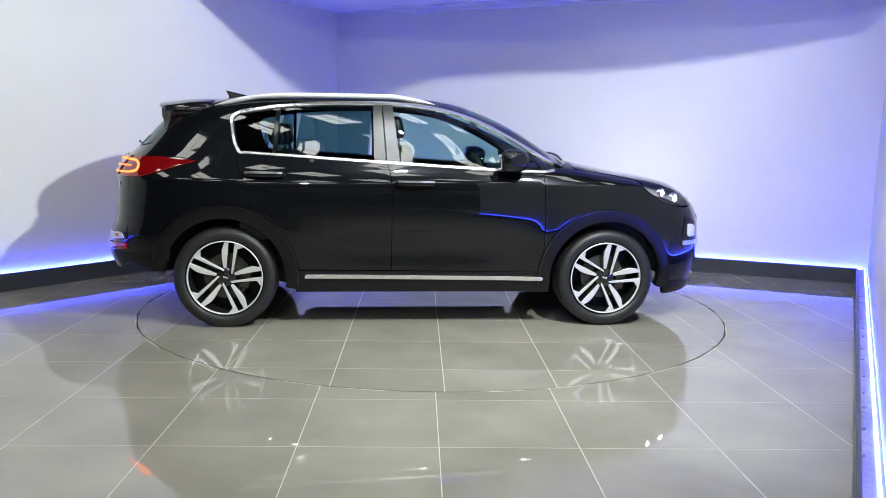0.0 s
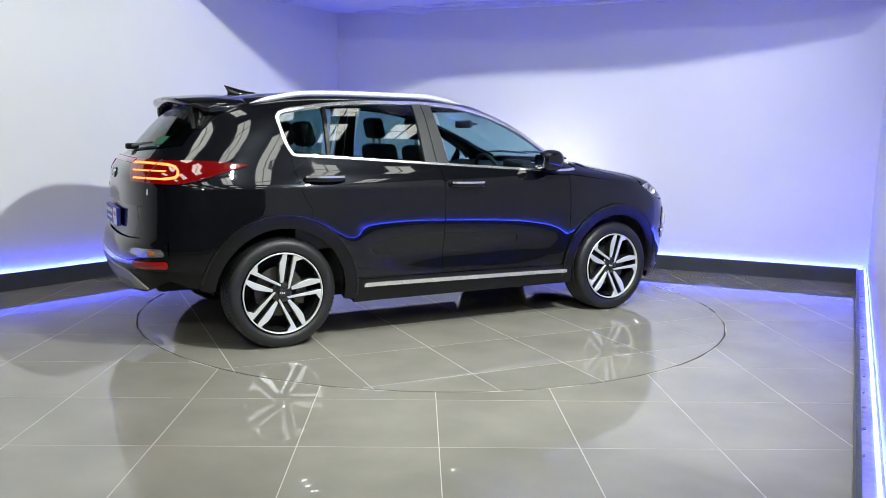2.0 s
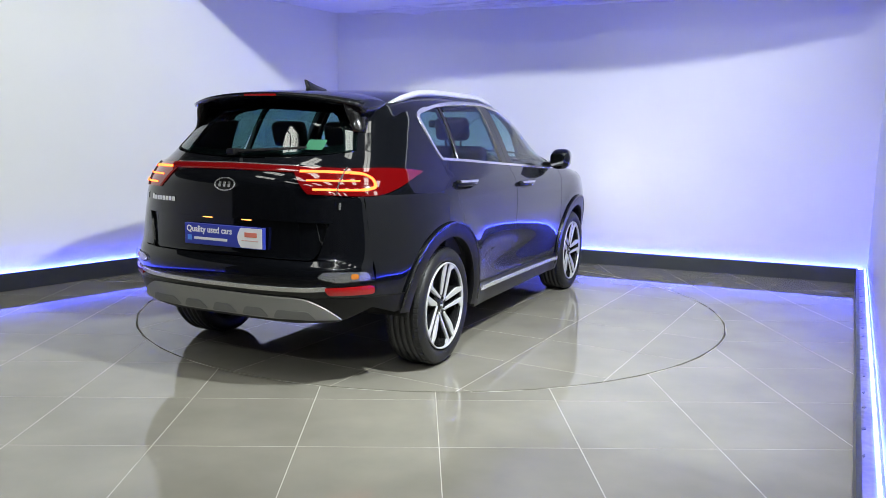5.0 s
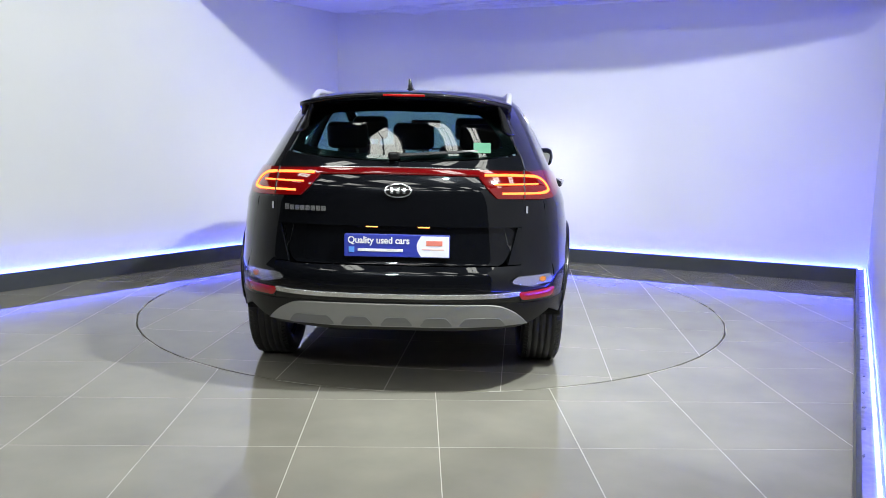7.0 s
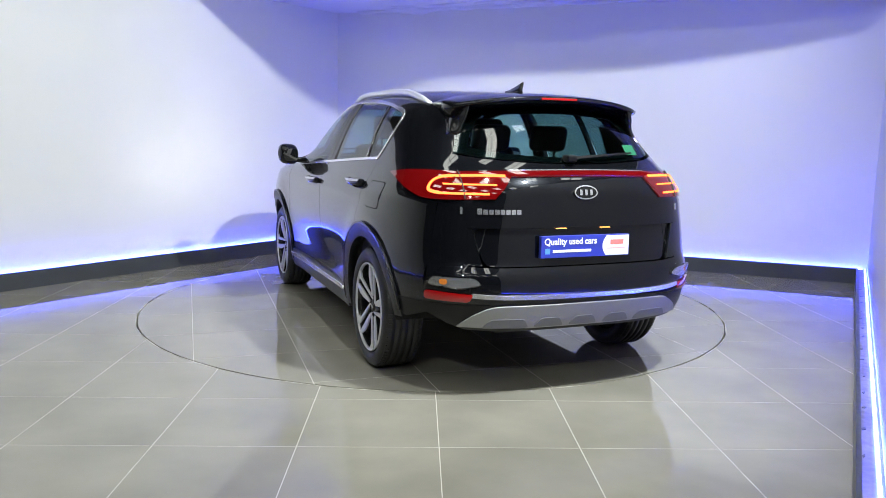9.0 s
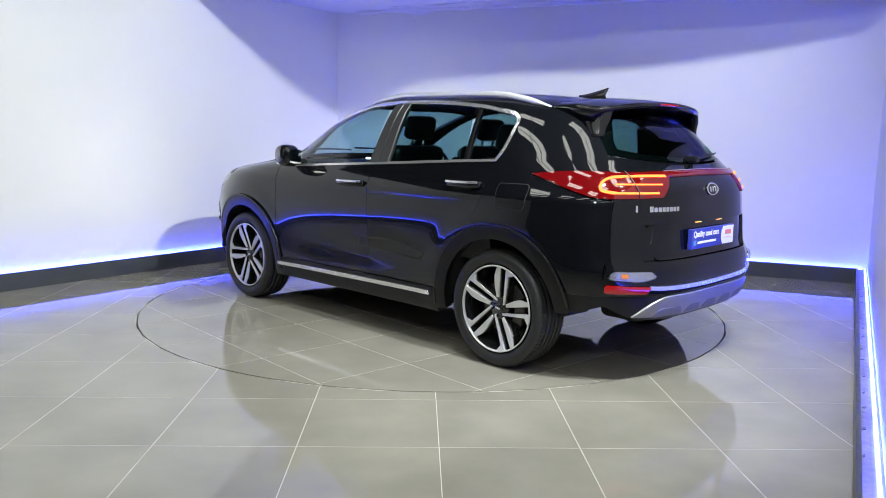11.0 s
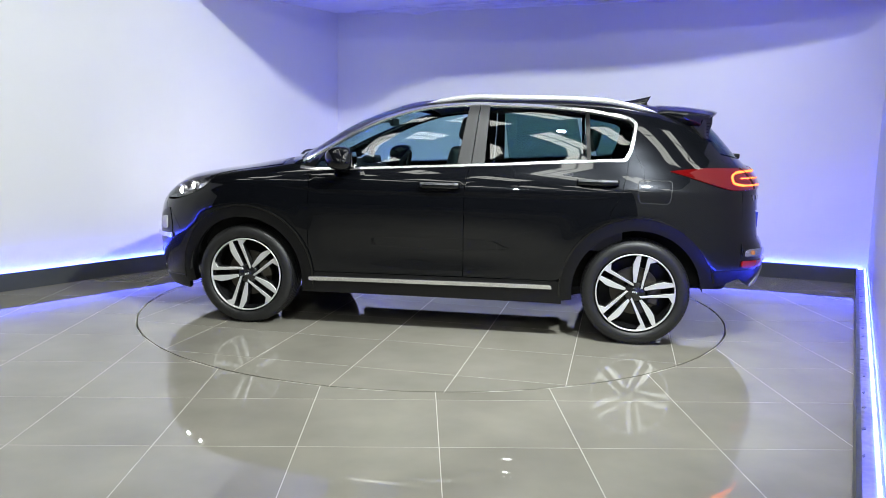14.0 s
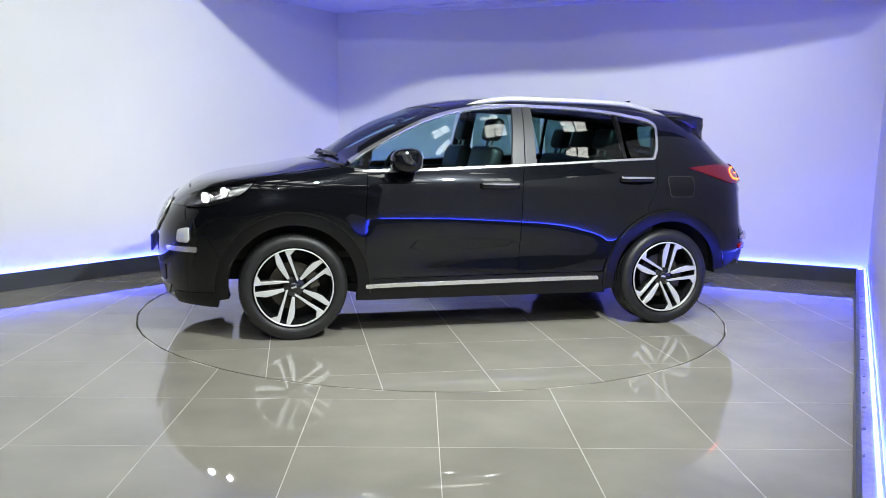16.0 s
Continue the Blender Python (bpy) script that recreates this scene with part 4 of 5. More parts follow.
def body_rear(car):
    edge = [Vector((flank(p.x, p.y), p.y)) for p in arc(BACK_EDGE, 5)]
    # rear corners
    inner = arc([(0.625, 0.51), (0.625, 1.14), (0.69, 1.25), (0.645, 1.36), (0.56, 1.475)], 6)
    loop = inner + edge[::-1]
    for s in (1, -1):
        panel("rear_corner", loop, on_rear, M_PAINT, car, s, depth=0.02)
    # tailgate, plate recess, glass
    low = arc([(-0.68, 1.262), (-0.47, 1.222), (0, 1.20), (0.47, 1.222), (0.68, 1.262)])
    panel("tailgate", [Vector((0.62, 1.14)), Vector((0.62, 0.886)), Vector((-0.62, 0.886)), Vector((-0.62, 1.14))] + low, on_rear, M_PAINT, car, depth=0.03)
    panel("tailgate_lower", rounded([(0.60, 0.884), (-0.60, 0.884), (-0.545, 0.70), (0.545, 0.70)], 0.05), on_rear, M_PAINT, car, off=-0.016, depth=0.02)
    for s in (1, -1):
        panel("tailgate_edge", [Vector((s * 0.602, 0.884)), Vector((s * 0.62, 0.884)), Vector((s * 0.622, 0.70)), Vector((s * 0.555, 0.70))][::s], on_rear, M_PAINT, car, depth=0.02)
    glass_loop = [Vector((p.x * 0.985, p.y + 0.012)) for p in low] + arc([(0.67, 1.275), (0.63, 1.36), (0.545, 1.47)], 6) + arc([(0.50, 1.50), (0, 1.525), (-0.50, 1.50)], 6) \
        + arc([(-0.545, 1.47), (-0.63, 1.36), (-0.67, 1.275)], 6)
    band_in = [Vector((p.x * 0.80, (p.y - 1.36) * 0.76 + 1.355)) for p in glass_loop]
    panel("rear_window", inset(glass_loop, 0.003), on_rear, M_TINT, car, off=-0.004, depth=0.004)
    panel("rear_window_border", inset(glass_loop, 0.003), on_rear, M_GLOSS, car, off=-0.012, depth=0.006, holes=(band_in,), label="gloss black printed glass border")
    # bumper
    panel("rear_bumper", [Vector((0.622, 0.51)), Vector((0.622, 0.696)), Vector((0.5, 0.690)), Vector((-0.5, 0.690)), Vector((-0.622, 0.696)), Vector((-0.622, 0.51))], on_rear, M_PAINT, car, depth=0.03)
    low_edge = [Vector((flank(XS, z), z)) for z in (0.508, 0.48, 0.455)] + [Vector((0.70, 0.405)), Vector((0.62, 0.375)), Vector((0.40, 0.36))]
    panel("rear_valance", low_edge + [Vector((-p.x, p.y)) for p in low_edge[::-1]], on_rear, M_CLAD, car, off=0.004, depth=0.05)
    for s in (1, -1):
        loop = [Vector((XS, 0.508)), Vector((-1.79, 0.508))] + ring(-AX, HUB_Z, ARCH - 0.004, 160, 172, 4) + [Vector((-1.86, 0.41)), Vector((XS, 0.455))]
        panel("rear_valance_side", loop, on_side, M_CLAD, car, s, off=0.004, depth=0.05)
    panel("bumper_strip", band(arc([(0.615, 0.558), (0.45, 0.548), (0, 0.543), (-0.45, 0.548), (-0.615, 0.558)]), 0.02), on_rear, M_CHROME, car, off=0.012, depth=0.02, crown=0.006, label="bright chrome bumper strip")
    skid = arc([(0.66, 0.398), (0.60, 0.455), (0.52, 0.496), (0.44, 0.505)], 5) + arc([(-0.44, 0.505), (-0.52, 0.496), (-0.60, 0.455), (-0.66, 0.398)], 5) + [Vector((-0.3, 0.385)), Vector((0.3, 0.385))]
    plate = panel("skid_plate", skid, on_rear, M_SILVER, car, off=0.016, depth=0.02, step=0.03, label="silver-painted rear skid plate")
    # recesses drawn as raised panels, their shade put into a darker grey
    for y, w in ((0.43, 0.21), (0.20, 0.14), (0, 0.14), (-0.20, 0.14), (-0.43, 0.21)):
        panel("painted_skid_notch", rounded([(y - w / 2 - 0.015, 0.392), (y + w / 2 + 0.015, 0.392), (y + w / 2 - 0.02, 0.438), (y - w / 2 + 0.02, 0.438)], 0.015), on_rear, M_NOTCH_SHADE, plate, off=0.0185, depth=0.003, step=0.03)
    for s in (1, -1):
        lamp = panel("reverse_lamp", rounded([(0.565, 0.612), (0.60, 0.645), (0.785, 0.648), (0.80, 0.60), (0.66, 0.588)], 0.02), on_rear, M_CLEAR, car, s, off=0.016, depth=0.012, step=0.02, crown=0.004, label="clear reversing lamp")
        panel("reflector", rounded([(0.57, 0.612), (0.60, 0.642), (0.78, 0.645), (0.795, 0.602), (0.66, 0.591)], 0.02), on_rear, M_LAMP_SOFT, lamp, s, off=0.004, depth=0.003, step=0.02)
        panel("indicator_bulb", rounded([(0.72, 0.608), (0.75, 0.608), (0.75, 0.635), (0.72, 0.635)], 0.015), on_rear, M_AMBER, lamp, s, off=0.008, depth=0.003, step=0.02)
        panel("red_reflector", rounded([(0.625, 0.525), (0.605, 0.563), (0.80, 0.575), (0.80, 0.53)], 0.015), on_rear, M_RED_DEEP, car, s, off=0.012, depth=0.012, step=0.02, crown=0.003, label="deep red bumper reflector")
        # tail lamps
        outer = [Vector((flank(XS, z), z)) for z in (1.022, 1.06, 1.10, 1.14, 1.155)]
        loop = [Vector((0.40, 1.162)), Vector((0.395, 1.135)), Vector((0.44, 1.08)), Vector((0.49, 1.03))] + outer
        lamp = panel("tail_lamp", loop, on_rear, M_RED, car, s, off=0.010, depth=0.015, step=0.03, label="lit red tail lamp")
        loop = arc([(XS, 1.155), (-1.80, 1.158), (-1.65, 1.150), (-1.52, 1.136)]) + arc([(-1.52, 1.136), (-1.63, 1.105), (-1.78, 1.06), (-1.90, 1.028), (XS, 1.022)])
        panel("tail_lamp_side", loop, on_side, M_RED, lamp, s, off=0.010, depth=0.015, step=0.03)
        for pts in ([(0.425, 1.137), (0.55, 1.137), (flank(XS, 1.133), 1.133)], [(0.475, 1.094), (0.60, 1.094), (0.70, 1.093)], [(0.515, 1.053), (0.62, 1.052), (flank(XS, 1.05), 1.050)]):
            thin = 0.006 if len(pts) == 3 and abs(pts[0][0] - 0.475) < 1e-3 else 0.009
            panel("light_tube", band(arc(pts, 6), thin), on_rear, M_RED_GLOW, lamp, s, off=0.014, depth=0.004, step=0.02, label="glowing red light tube")
        c = arc([(XS, 1.133), (-1.945, 1.128), (-1.92, 1.112), (-1.915, 1.09), (-1.93, 1.062), (XS, 1.050)], 6)
        panel("light_tube", band(c, 0.012), on_side, M_RED_GLOW, lamp, s, off=0.014, depth=0.004, step=0.02, label="glowing red light tube")
        panel("lamp_joint", band([(0.625, 1.028), (0.625, 1.157)], 0.005), on_rear, M_GAP, lamp, s, off=0.016, depth=0.006, step=0.02)
        panel("rear_badge_mark", rounded([(0.640, 0.955), (0.650, 0.955), (0.650, 0.99), (0.640, 0.99)], 0.003), on_rear, M_CHROME, car, s, off=0.004, depth=0.004, step=0.01)
    panel("light_bar", band(arc([(0.40, 1.147), (0, 1.152), (-0.40, 1.147)]), 0.020), on_rear, M_RED, car, off=0.012, depth=0.015, step=0.02, label="red light bar across the tailgate")
    panel("light_bar_trim", band(arc([(0.40, 1.163), (0, 1.168), (-0.40, 1.163)]), 0.003), on_rear, M_CHROME, car, off=0.012, depth=0.01, step=0.02, label="thin chrome strip")
    # emblem and lettering bars
    oval = [Vector((0.068 * math.cos(a), 1.062 + 0.034 * math.sin(a))) for a in [2 * math.pi * k / 32 for k in range(32)]]
    hole = [Vector((0.061 * math.cos(a), 1.062 + 0.028 * math.sin(a))) for a in [2 * math.pi * k / 28 for k in range(28)]]
    em = panel("emblem", oval, on_rear, M_GLOSS, car, off=0.006, depth=0.008, step=0.02, label="oval chrome and black emblem")
    panel("emblem_ring", oval, on_rear, M_CHROME, em, off=0.009, depth=0.006, step=0.02, holes=(hole,))
    for y in (0.030, 0.0, -0.030):
        panel("emblem_bar", rounded([(y - 0.007, 1.049), (y + 0.007, 1.049), (y + 0.007, 1.075), (y - 0.007, 1.075)], 0.003), on_rear, M_CHROME, em, off=0.010, depth=0.004, step=0.02)
    for k in range(8):
        y = 0.575 - 0.0275 * k
        h = 0.030 if k == 0 else 0.024
        panel("lettering_bar", rounded([(y - 0.022, 0.955), (y, 0.955), (y, 0.955 + h), (y - 0.022, 0.955 + h)], 0.004), on_rear, M_CHROME, car, off=0.004, depth=0.003, step=0.02)
    # dealer plate
    x = float(rear_at(0.79)) - 0.012
    plate = new("dealer_plate")
    plate.parent = car
    bm = bmesh.new()
    box(bm, x - 0.006, x + 0.02, -0.262, 0.262, 0.735, 0.847, 0.003)
    part("plate_board", bm, M_BLUE, plate, "blue plastic board")
    bm = bmesh.new()
    pts = arc([(-0.258, 0.739), (-0.12, 0.739)], 4) + arc([(-0.12, 0.739), (-0.103, 0.765), (-0.098, 0.79), (-0.103, 0.815), (-0.12, 0.843)], 4) + [Vector((-0.258, 0.843))]
    lo, hi = [bm.verts.new((x - 0.007, p.x, p.y)) for p in pts], [bm.verts.new((x - 0.005, p.x, p.y)) for p in pts]
    bm.faces.new(lo)
    for i in range(len(pts)):
        bm.faces.new((lo[i], lo[(i + 1) % len(pts)], hi[(i + 1) % len(pts)], hi[i]))
    part("plate_white_field", bm, M_WHITE, plate, "white end of the plate")
    turn = Matrix(((0, 0, -1, 0), (-1, 0, 0, 0), (0, 1, 0, 0), (0, 0, 0, 1)))
    cu = bpy.data.curves.new("lettering", "FONT")
    cu.body, cu.size, cu.extrude, cu.offset = "Quality used cars", 0.047, 0.0006, 0.0011
    cu.materials.append(M_WHITE)
    txt = new("lettering", cu)
    txt.parent = plate
    txt["label"] = "white lettering reading Quality used cars"
    txt.matrix_basis = Matrix.Translation((x - 0.0075, 0.245, 0.803)) @ turn @ Matrix.Diagonal((0.93, 1, 1, 1))
    for y0, y1, z0, z1, mt in ((0.195, -0.03, 0.762, 0.776, M_WHITE), (0.240, 0.212, 0.756, 0.784, M_SKY), (-0.145, -0.225, 0.795, 0.820, M_DARK_RED), (-0.125, -0.235, 0.774, 0.779, M_PALE_RED)):
        bm = bmesh.new()
        box(bm, x - 0.0085, x - 0.0055, y1, y0, z0, z1, 0.001)
        part("print_bar", bm, mt, plate)
    for y in (0.13, -0.13):
        bm = bmesh.new()
        box(bm, -2.178, -2.155, y - 0.03, y + 0.03, 0.879, 0.8835, 0.001)
        part("plate_lamp", bm, M_WARM, car, "small warm number plate lamp")
    # spoiler
    rows = []
    for k in range(33):
        t = -1 + 2 * k / 32
        y = 0.57 * t
        xf = -1.44
        zf = float(z_top(np.array([xf]), np.array([y]))[0])
        xt = -1.885 + 0.11 * abs(t) ** 4
        zt = 1.555 - 0.052 * abs(t) ** 2.2
        zm = float(z_top(np.array([-1.70]), np.array([y * 0.9]))[0])
        xg, zg = -1.76 + 0.03 * t * t, zt - 0.065
        rows.append([(xf, y, zf - 0.01), (xf - 0.04, y, zf + 0.002), ((xf + xt) / 2, y, (zf + zt) / 2 + 0.012), (xt + 0.02, y, zt + 0.003), (xt, y, zt - 0.006), (xt + 0.006, y, zt - 0.022),
                     (xt + 0.05, y, zt - 0.035), (xg, y, zg), (xg + 0.1, y, zg - 0.01)])
    sp = part("spoiler", sweep(rows), M_PAINT, car, "gloss black roof spoiler", smooth=True)
    back_x = spline(*[(z, x) for x, z in BACK_EDGE])
    tip_x = spline((1.34, -1.79), (1.40, -1.795), (1.45, -1.812), (1.51, -1.815))
    for s in (1, -1):
        rows = []
        for k in range(9):
            z = 1.512 - 0.165 * k / 8
            xb = float(back_x(min(z, 1.47))) + 0.03
            yb = flank(xb, min(z, 1.475))
            xt = float(tip_x(z))
            yt = yb - 0.045
            rows.append([(xb, s * (yb + 0.003), z), ((xb + xt) / 2, s * (yb * 0.6 + yt * 0.4 + 0.004), z), (xt, s * yt, z), (xt + 0.012, s * (yt - 0.018), z), (xb, s * (yb - 0.05), z)])
        part("spoiler_fin", sweep(rows), M_GLOSS, sp, smooth=True)
    bm = bmesh.new()
    box(bm, -1.885, -1.872, -0.11, 0.11, 1.535, 1.548, 0.003)
    part("high_brake_lamp", bm, M_RED_DEEP, sp, "red high-level brake lamp")
    # wiper, antenna, sticker
    rows = []
    for k in range(13):
        t = k / 12
        y = 0.03 - 0.42 * t
        z = 1.232 + 0.030 * t
        x = float(x_end(np.array(y), np.array(z), False)) - 0.022
        h = 0.010 - 0.004 * t
        rows.append([(x - h, y, z - h * 0.4), (x - h * 0.3, y, z + h), (x + h, y, z + h * 0.3), (x + h * 0.3, y, z - h)])
    wp = part("rear_wiper", sweep(rows), M_CLAD, car, "black rear wiper arm")
    bm = bmesh.new()
    box(bm, -2.10, -2.03, 0.005, 0.06, 1.212, 1.25, 0.01)
    part("wiper_pivot", bm, M_CLAD, wp)
    rows = []
    for k in range(11):
        t = k / 10
        xx = -1.24 - 0.19 * t
        h = 0.012 + 0.062 * t ** 1.3
        xx2 = xx - 0.025 * t
        zb = float(z_top(np.array([xx]), np.array([0.0]))[0]) - 0.003
        w = 0.034 * (0.35 + 0.65 * math.sin(math.pi * min(t * 0.8 + 0.1, 1)))
        rows.append([(xx, -w, zb), (xx, -w * 0.55, zb + h * 0.4), (xx2, -0.006, zb + h), (xx2, 0.006, zb + h), (xx, w * 0.55, zb + h * 0.4), (xx, w, zb)])
    part("roof_antenna", sweep(rows), M_GLOSS, car, "gloss black shark-fin antenna", smooth=True)
    panel("window_sticker", rounded([(-0.37, 1.253), (-0.46, 1.253), (-0.46, 1.305), (-0.37, 1.305)], 0.004), on_rear, M_GREEN, car, off=-0.002, depth=0.001, step=0.03, label="green window sticker")


def body_front(car):
    nose = [Vector((flank(XN, z), z)) for z in (0.86, 0.75, 0.65, 0.55, 0.45, 0.35, 0.27, 0.22)]
    panel("front_bumper", nose + [Vector((-p.x, p.y)) for p in nose[::-1]], on_front, M_PAINT, car, depth=0.03, step=0.06)
    top = [Vector((0.67, 0.862)), Vector((0.66, 0.93)), Vector((0.55, 0.965)), Vector((0.3, 0.985)), Vector((0, 0.99))]
    panel("nose_panel", top + [Vector((-p.x, p.y)) for p in top[:-1][::-1]], on_front, M_PAINT, car, depth=0.03)
    g = panel("grille", rounded([(0.46, 0.90), (0.50, 0.78), (0.36, 0.66), (-0.36, 0.66), (-0.50, 0.78), (-0.46, 0.90)], 0.06), on_front, M_GLOSS, car, off=0.006, depth=0.015, label="gloss black front grille")
    frame_loop = rounded([(0.46, 0.90), (0.50, 0.78), (0.36, 0.66), (-0.36, 0.66), (-0.50, 0.78), (-0.46, 0.90)], 0.06)
    panel("grille_frame", frame_loop, on_front, M_CHROME, g, off=0.012, depth=0.01, holes=(inset(frame_loop, 0.012),))
    for k in range(7):
        z = 0.69 + 0.029 * k
        w = 0.36 + 0.10 * min(k / 4, 1)
        panel("grille_bar", band([(w, z), (0, z), (-w, z)], 0.009), on_front, M_CHROME, g, off=0.013, depth=0.008, step=0.04)
    panel("lower_intake", rounded([(0.55, 0.47), (0.50, 0.35), (-0.50, 0.35), (-0.55, 0.47)], 0.03), on_front, M_CLAD, car, off=0.004, depth=0.01)
    panel("front_skid_plate", rounded([(0.55, 0.33), (0.45, 0.25), (-0.45, 0.25), (-0.55, 0.33)], 0.02), on_front, M_SILVER, car, off=0.010, depth=0.02, label="silver front skid plate")
    bm = bmesh.new()
    box(bm, 2.246, 2.262, -0.26, 0.26, 0.52, 0.63, 0.003)
    part("front_plate", bm, M_BLUE, car, "dark blue dealer plate at the front")
    for s in (1, -1):
        loop = ([Vector((XN, 0.86)), Vector((1.99, 0.852))] + arc([(1.985, 0.848), (1.9, 0.72), (1.80, 0.55)], 6)[1:] + ring(AX, HUB_Z, ARCH - 0.004, 22, -12, 8) + [Vector((1.82, 0.235)), Vector((XN, 0.23))])
        panel("front_bumper_side", loop, on_side, M_PAINT, car, s, depth=0.03)
        panel("front_lip", [Vector((1.79, 0.31)), Vector((1.81, 0.215)), Vector((2.06, 0.225)), Vector((2.085, 0.29))], on_side, M_CLAD, car, s, off=0.012, depth=0.03)
        # fog lamp pocket on the corner
        pod = panel("fog_pocket", rounded([(1.955, 0.80), (2.06, 0.745), (2.085, 0.52), (1.955, 0.53), (1.93, 0.66)], 0.03), on_side, M_GLOSS, car, s, off=0.004, depth=0.02, step=0.03, label="gloss black fog lamp pocket")
        panel("fog_lamp", rounded([(1.975, 0.735), (2.045, 0.715), (2.055, 0.635), (1.975, 0.635)], 0.02), on_side, M_FOG, pod, s, off=0.014, depth=0.012, step=0.02, crown=0.006, label="clear fog lamp")
        panel("fog_strip", rounded([(1.93, 0.575), (2.115, 0.575), (2.12, 0.605), (1.93, 0.61)], 0.008), on_side, M_CHROME, pod, s, off=0.016, depth=0.012, step=0.02, label="chrome strip")
        # headlamp
        loop = arc([(1.555, 1.048), (1.68, 1.025), (1.80, 0.99), (1.92, 0.955), (2.03, 0.90)], 6) + arc([(2.06, 0.875), (2.0, 0.862), (1.86, 0.867), (1.73, 0.905), (1.64, 0.96), (1.555, 1.04)], 6)
        lamp = panel("headlamp", inset(loop, 0.002), on_side, M_CLEAR, car, s, off=0.003, depth=0.004, step=0.03, label="lit clear headlamp")
        panel("lamp_bowl", inset(loop, 0.004), on_side, M_LAMP_SOFT, lamp, s, off=-0.035, depth=-0.03, step=0.03)
        panel("lamp_lower_trim", inset(arc([(1.66, 0.955), (1.80, 0.925), (1.95, 0.885), (2.03, 0.875)], 5) + arc([(2.0, 0.864), (1.86, 0.869), (1.73, 0.907), (1.66, 0.95)], 5), 0.002), on_side, M_GLOSS, lamp, s, off=-0.015, depth=0.008, step=0.03)
        for cx, cz, r in ((1.88, 0.915, 0.034), (1.765, 0.955, 0.030)):
            y = flank(cx, cz) - 0.012
            bm = lathe([(r + 0.006, 0.03), (r + 0.006, -0.02), (r, -0.022), (r - 0.003, 0.02)], 24)
            bm.transform(Matrix.Translation((cx - 0.012, s * (y - 0.035), cz)) @ Matrix.Rotation(s * -0.75, 4, "Z") @ Matrix.Rotation(math.pi if s > 0 else 0, 4, "Z"))
            tube = part("lamp_tube", bm, M_LAMP, lamp, "chrome lamp surround", smooth=True)
            bm = bmesh.new()
            bmesh.ops.create_uvsphere(bm, u_segments=16, v_segments=10, radius=r * 0.8)
            bm.transform(Matrix.Translation((cx - 0.012, s * (y - 0.04), cz)))
            part("lamp_lens", bm, M_HEAD, lamp, "glowing white lamp lens", smooth=True)
        # door mirror
        rows = []
        for k in range(13):
            t = k / 12
            y = 0.90 + 0.165 * t
            q = max(0.0, 1 - abs(2 * t - 1) ** 3.2) ** 0.5
            cz = 1.168 + 0.012 * t
            row = []
            for a in [2 * math.pi * j / 18 for j in range(18)]:
                dx = math.cos(a)
                row.append((0.615 - 0.025 * t + (0.125 if dx > 0 else 0.07) * q * math.copysign(abs(dx) ** 0.8, dx), s * y, cz + 0.080 * (0.12 + 0.88 * q) * math.copysign(abs(math.sin(a)) ** 0.8, math.sin(a))))
            rows.append(row)
        mir = part("door_mirror", sweep(rows), M_PAINT, car, "black door mirror", smooth=True)
        bm = bmesh.new()
        pts = rounded([(0.922, 1.118), (1.025, 1.120), (1.035, 1.212), (0.922, 1.22)], 0.03)
        f = [bm.verts.new((0.528, s * p.x, p.y)) for p in pts]
        b = [bm.verts.new((0.545, s * p.x, p.y)) for p in pts]
        bm.faces.new(f)
        for i in range(len(f)):
            bm.faces.new((f[i], f[(i + 1) % len(f)], b[(i + 1) % len(b)], b[i]))
        part("mirror_glass", bm, M_MIRROR, mir, "mirror glass")
        bm = bmesh.new()
        box(bm, 0.58, 0.70, min(s * 0.84, s * 0.93), max(s * 0.84, s * 0.93), 1.108, 1.150, 0.012)
        part("mirror_arm", bm, M_GLOSS, mir)
    for y0, y1 in ((-0.62, -0.02), (0.0, 0.58)):
        rows = []
        for k in range(9):
            t = k / 8
            y = y0 + (y1 - y0) * t
            x = 1.10 - 0.05 * (y / 0.6) ** 2 - 0.03 * t
            z = float(z_top(np.array([x]), np.array([y]))[0]) + 0.012
            rows.append([(x - 0.012, y, z), (x, y, z + 0.014), (x + 0.012, y, z)])
        part("front_wiper", sweep(rows), M_CLAD, car, "black wiper arm")


def wheel_wells(car):
    for cx in (AX, -AX):
        for s in (1, -1):
            bm = bmesh.new()
            rows = []
            for k in range(25):
                a = radians(2 + 176 * k / 24)
                rows.append([(cx + r * math.cos(a), s * y, HUB_Z + r * math.sin(a)) for r, y in ((0.425, 0.875), (0.44, 0.60), (0.05, 0.58))])
            bm.free()
            part("wheel_liner", sweep(rows, closed=False), M_LINER, car, "black felt wheel arch liner", smooth=True)


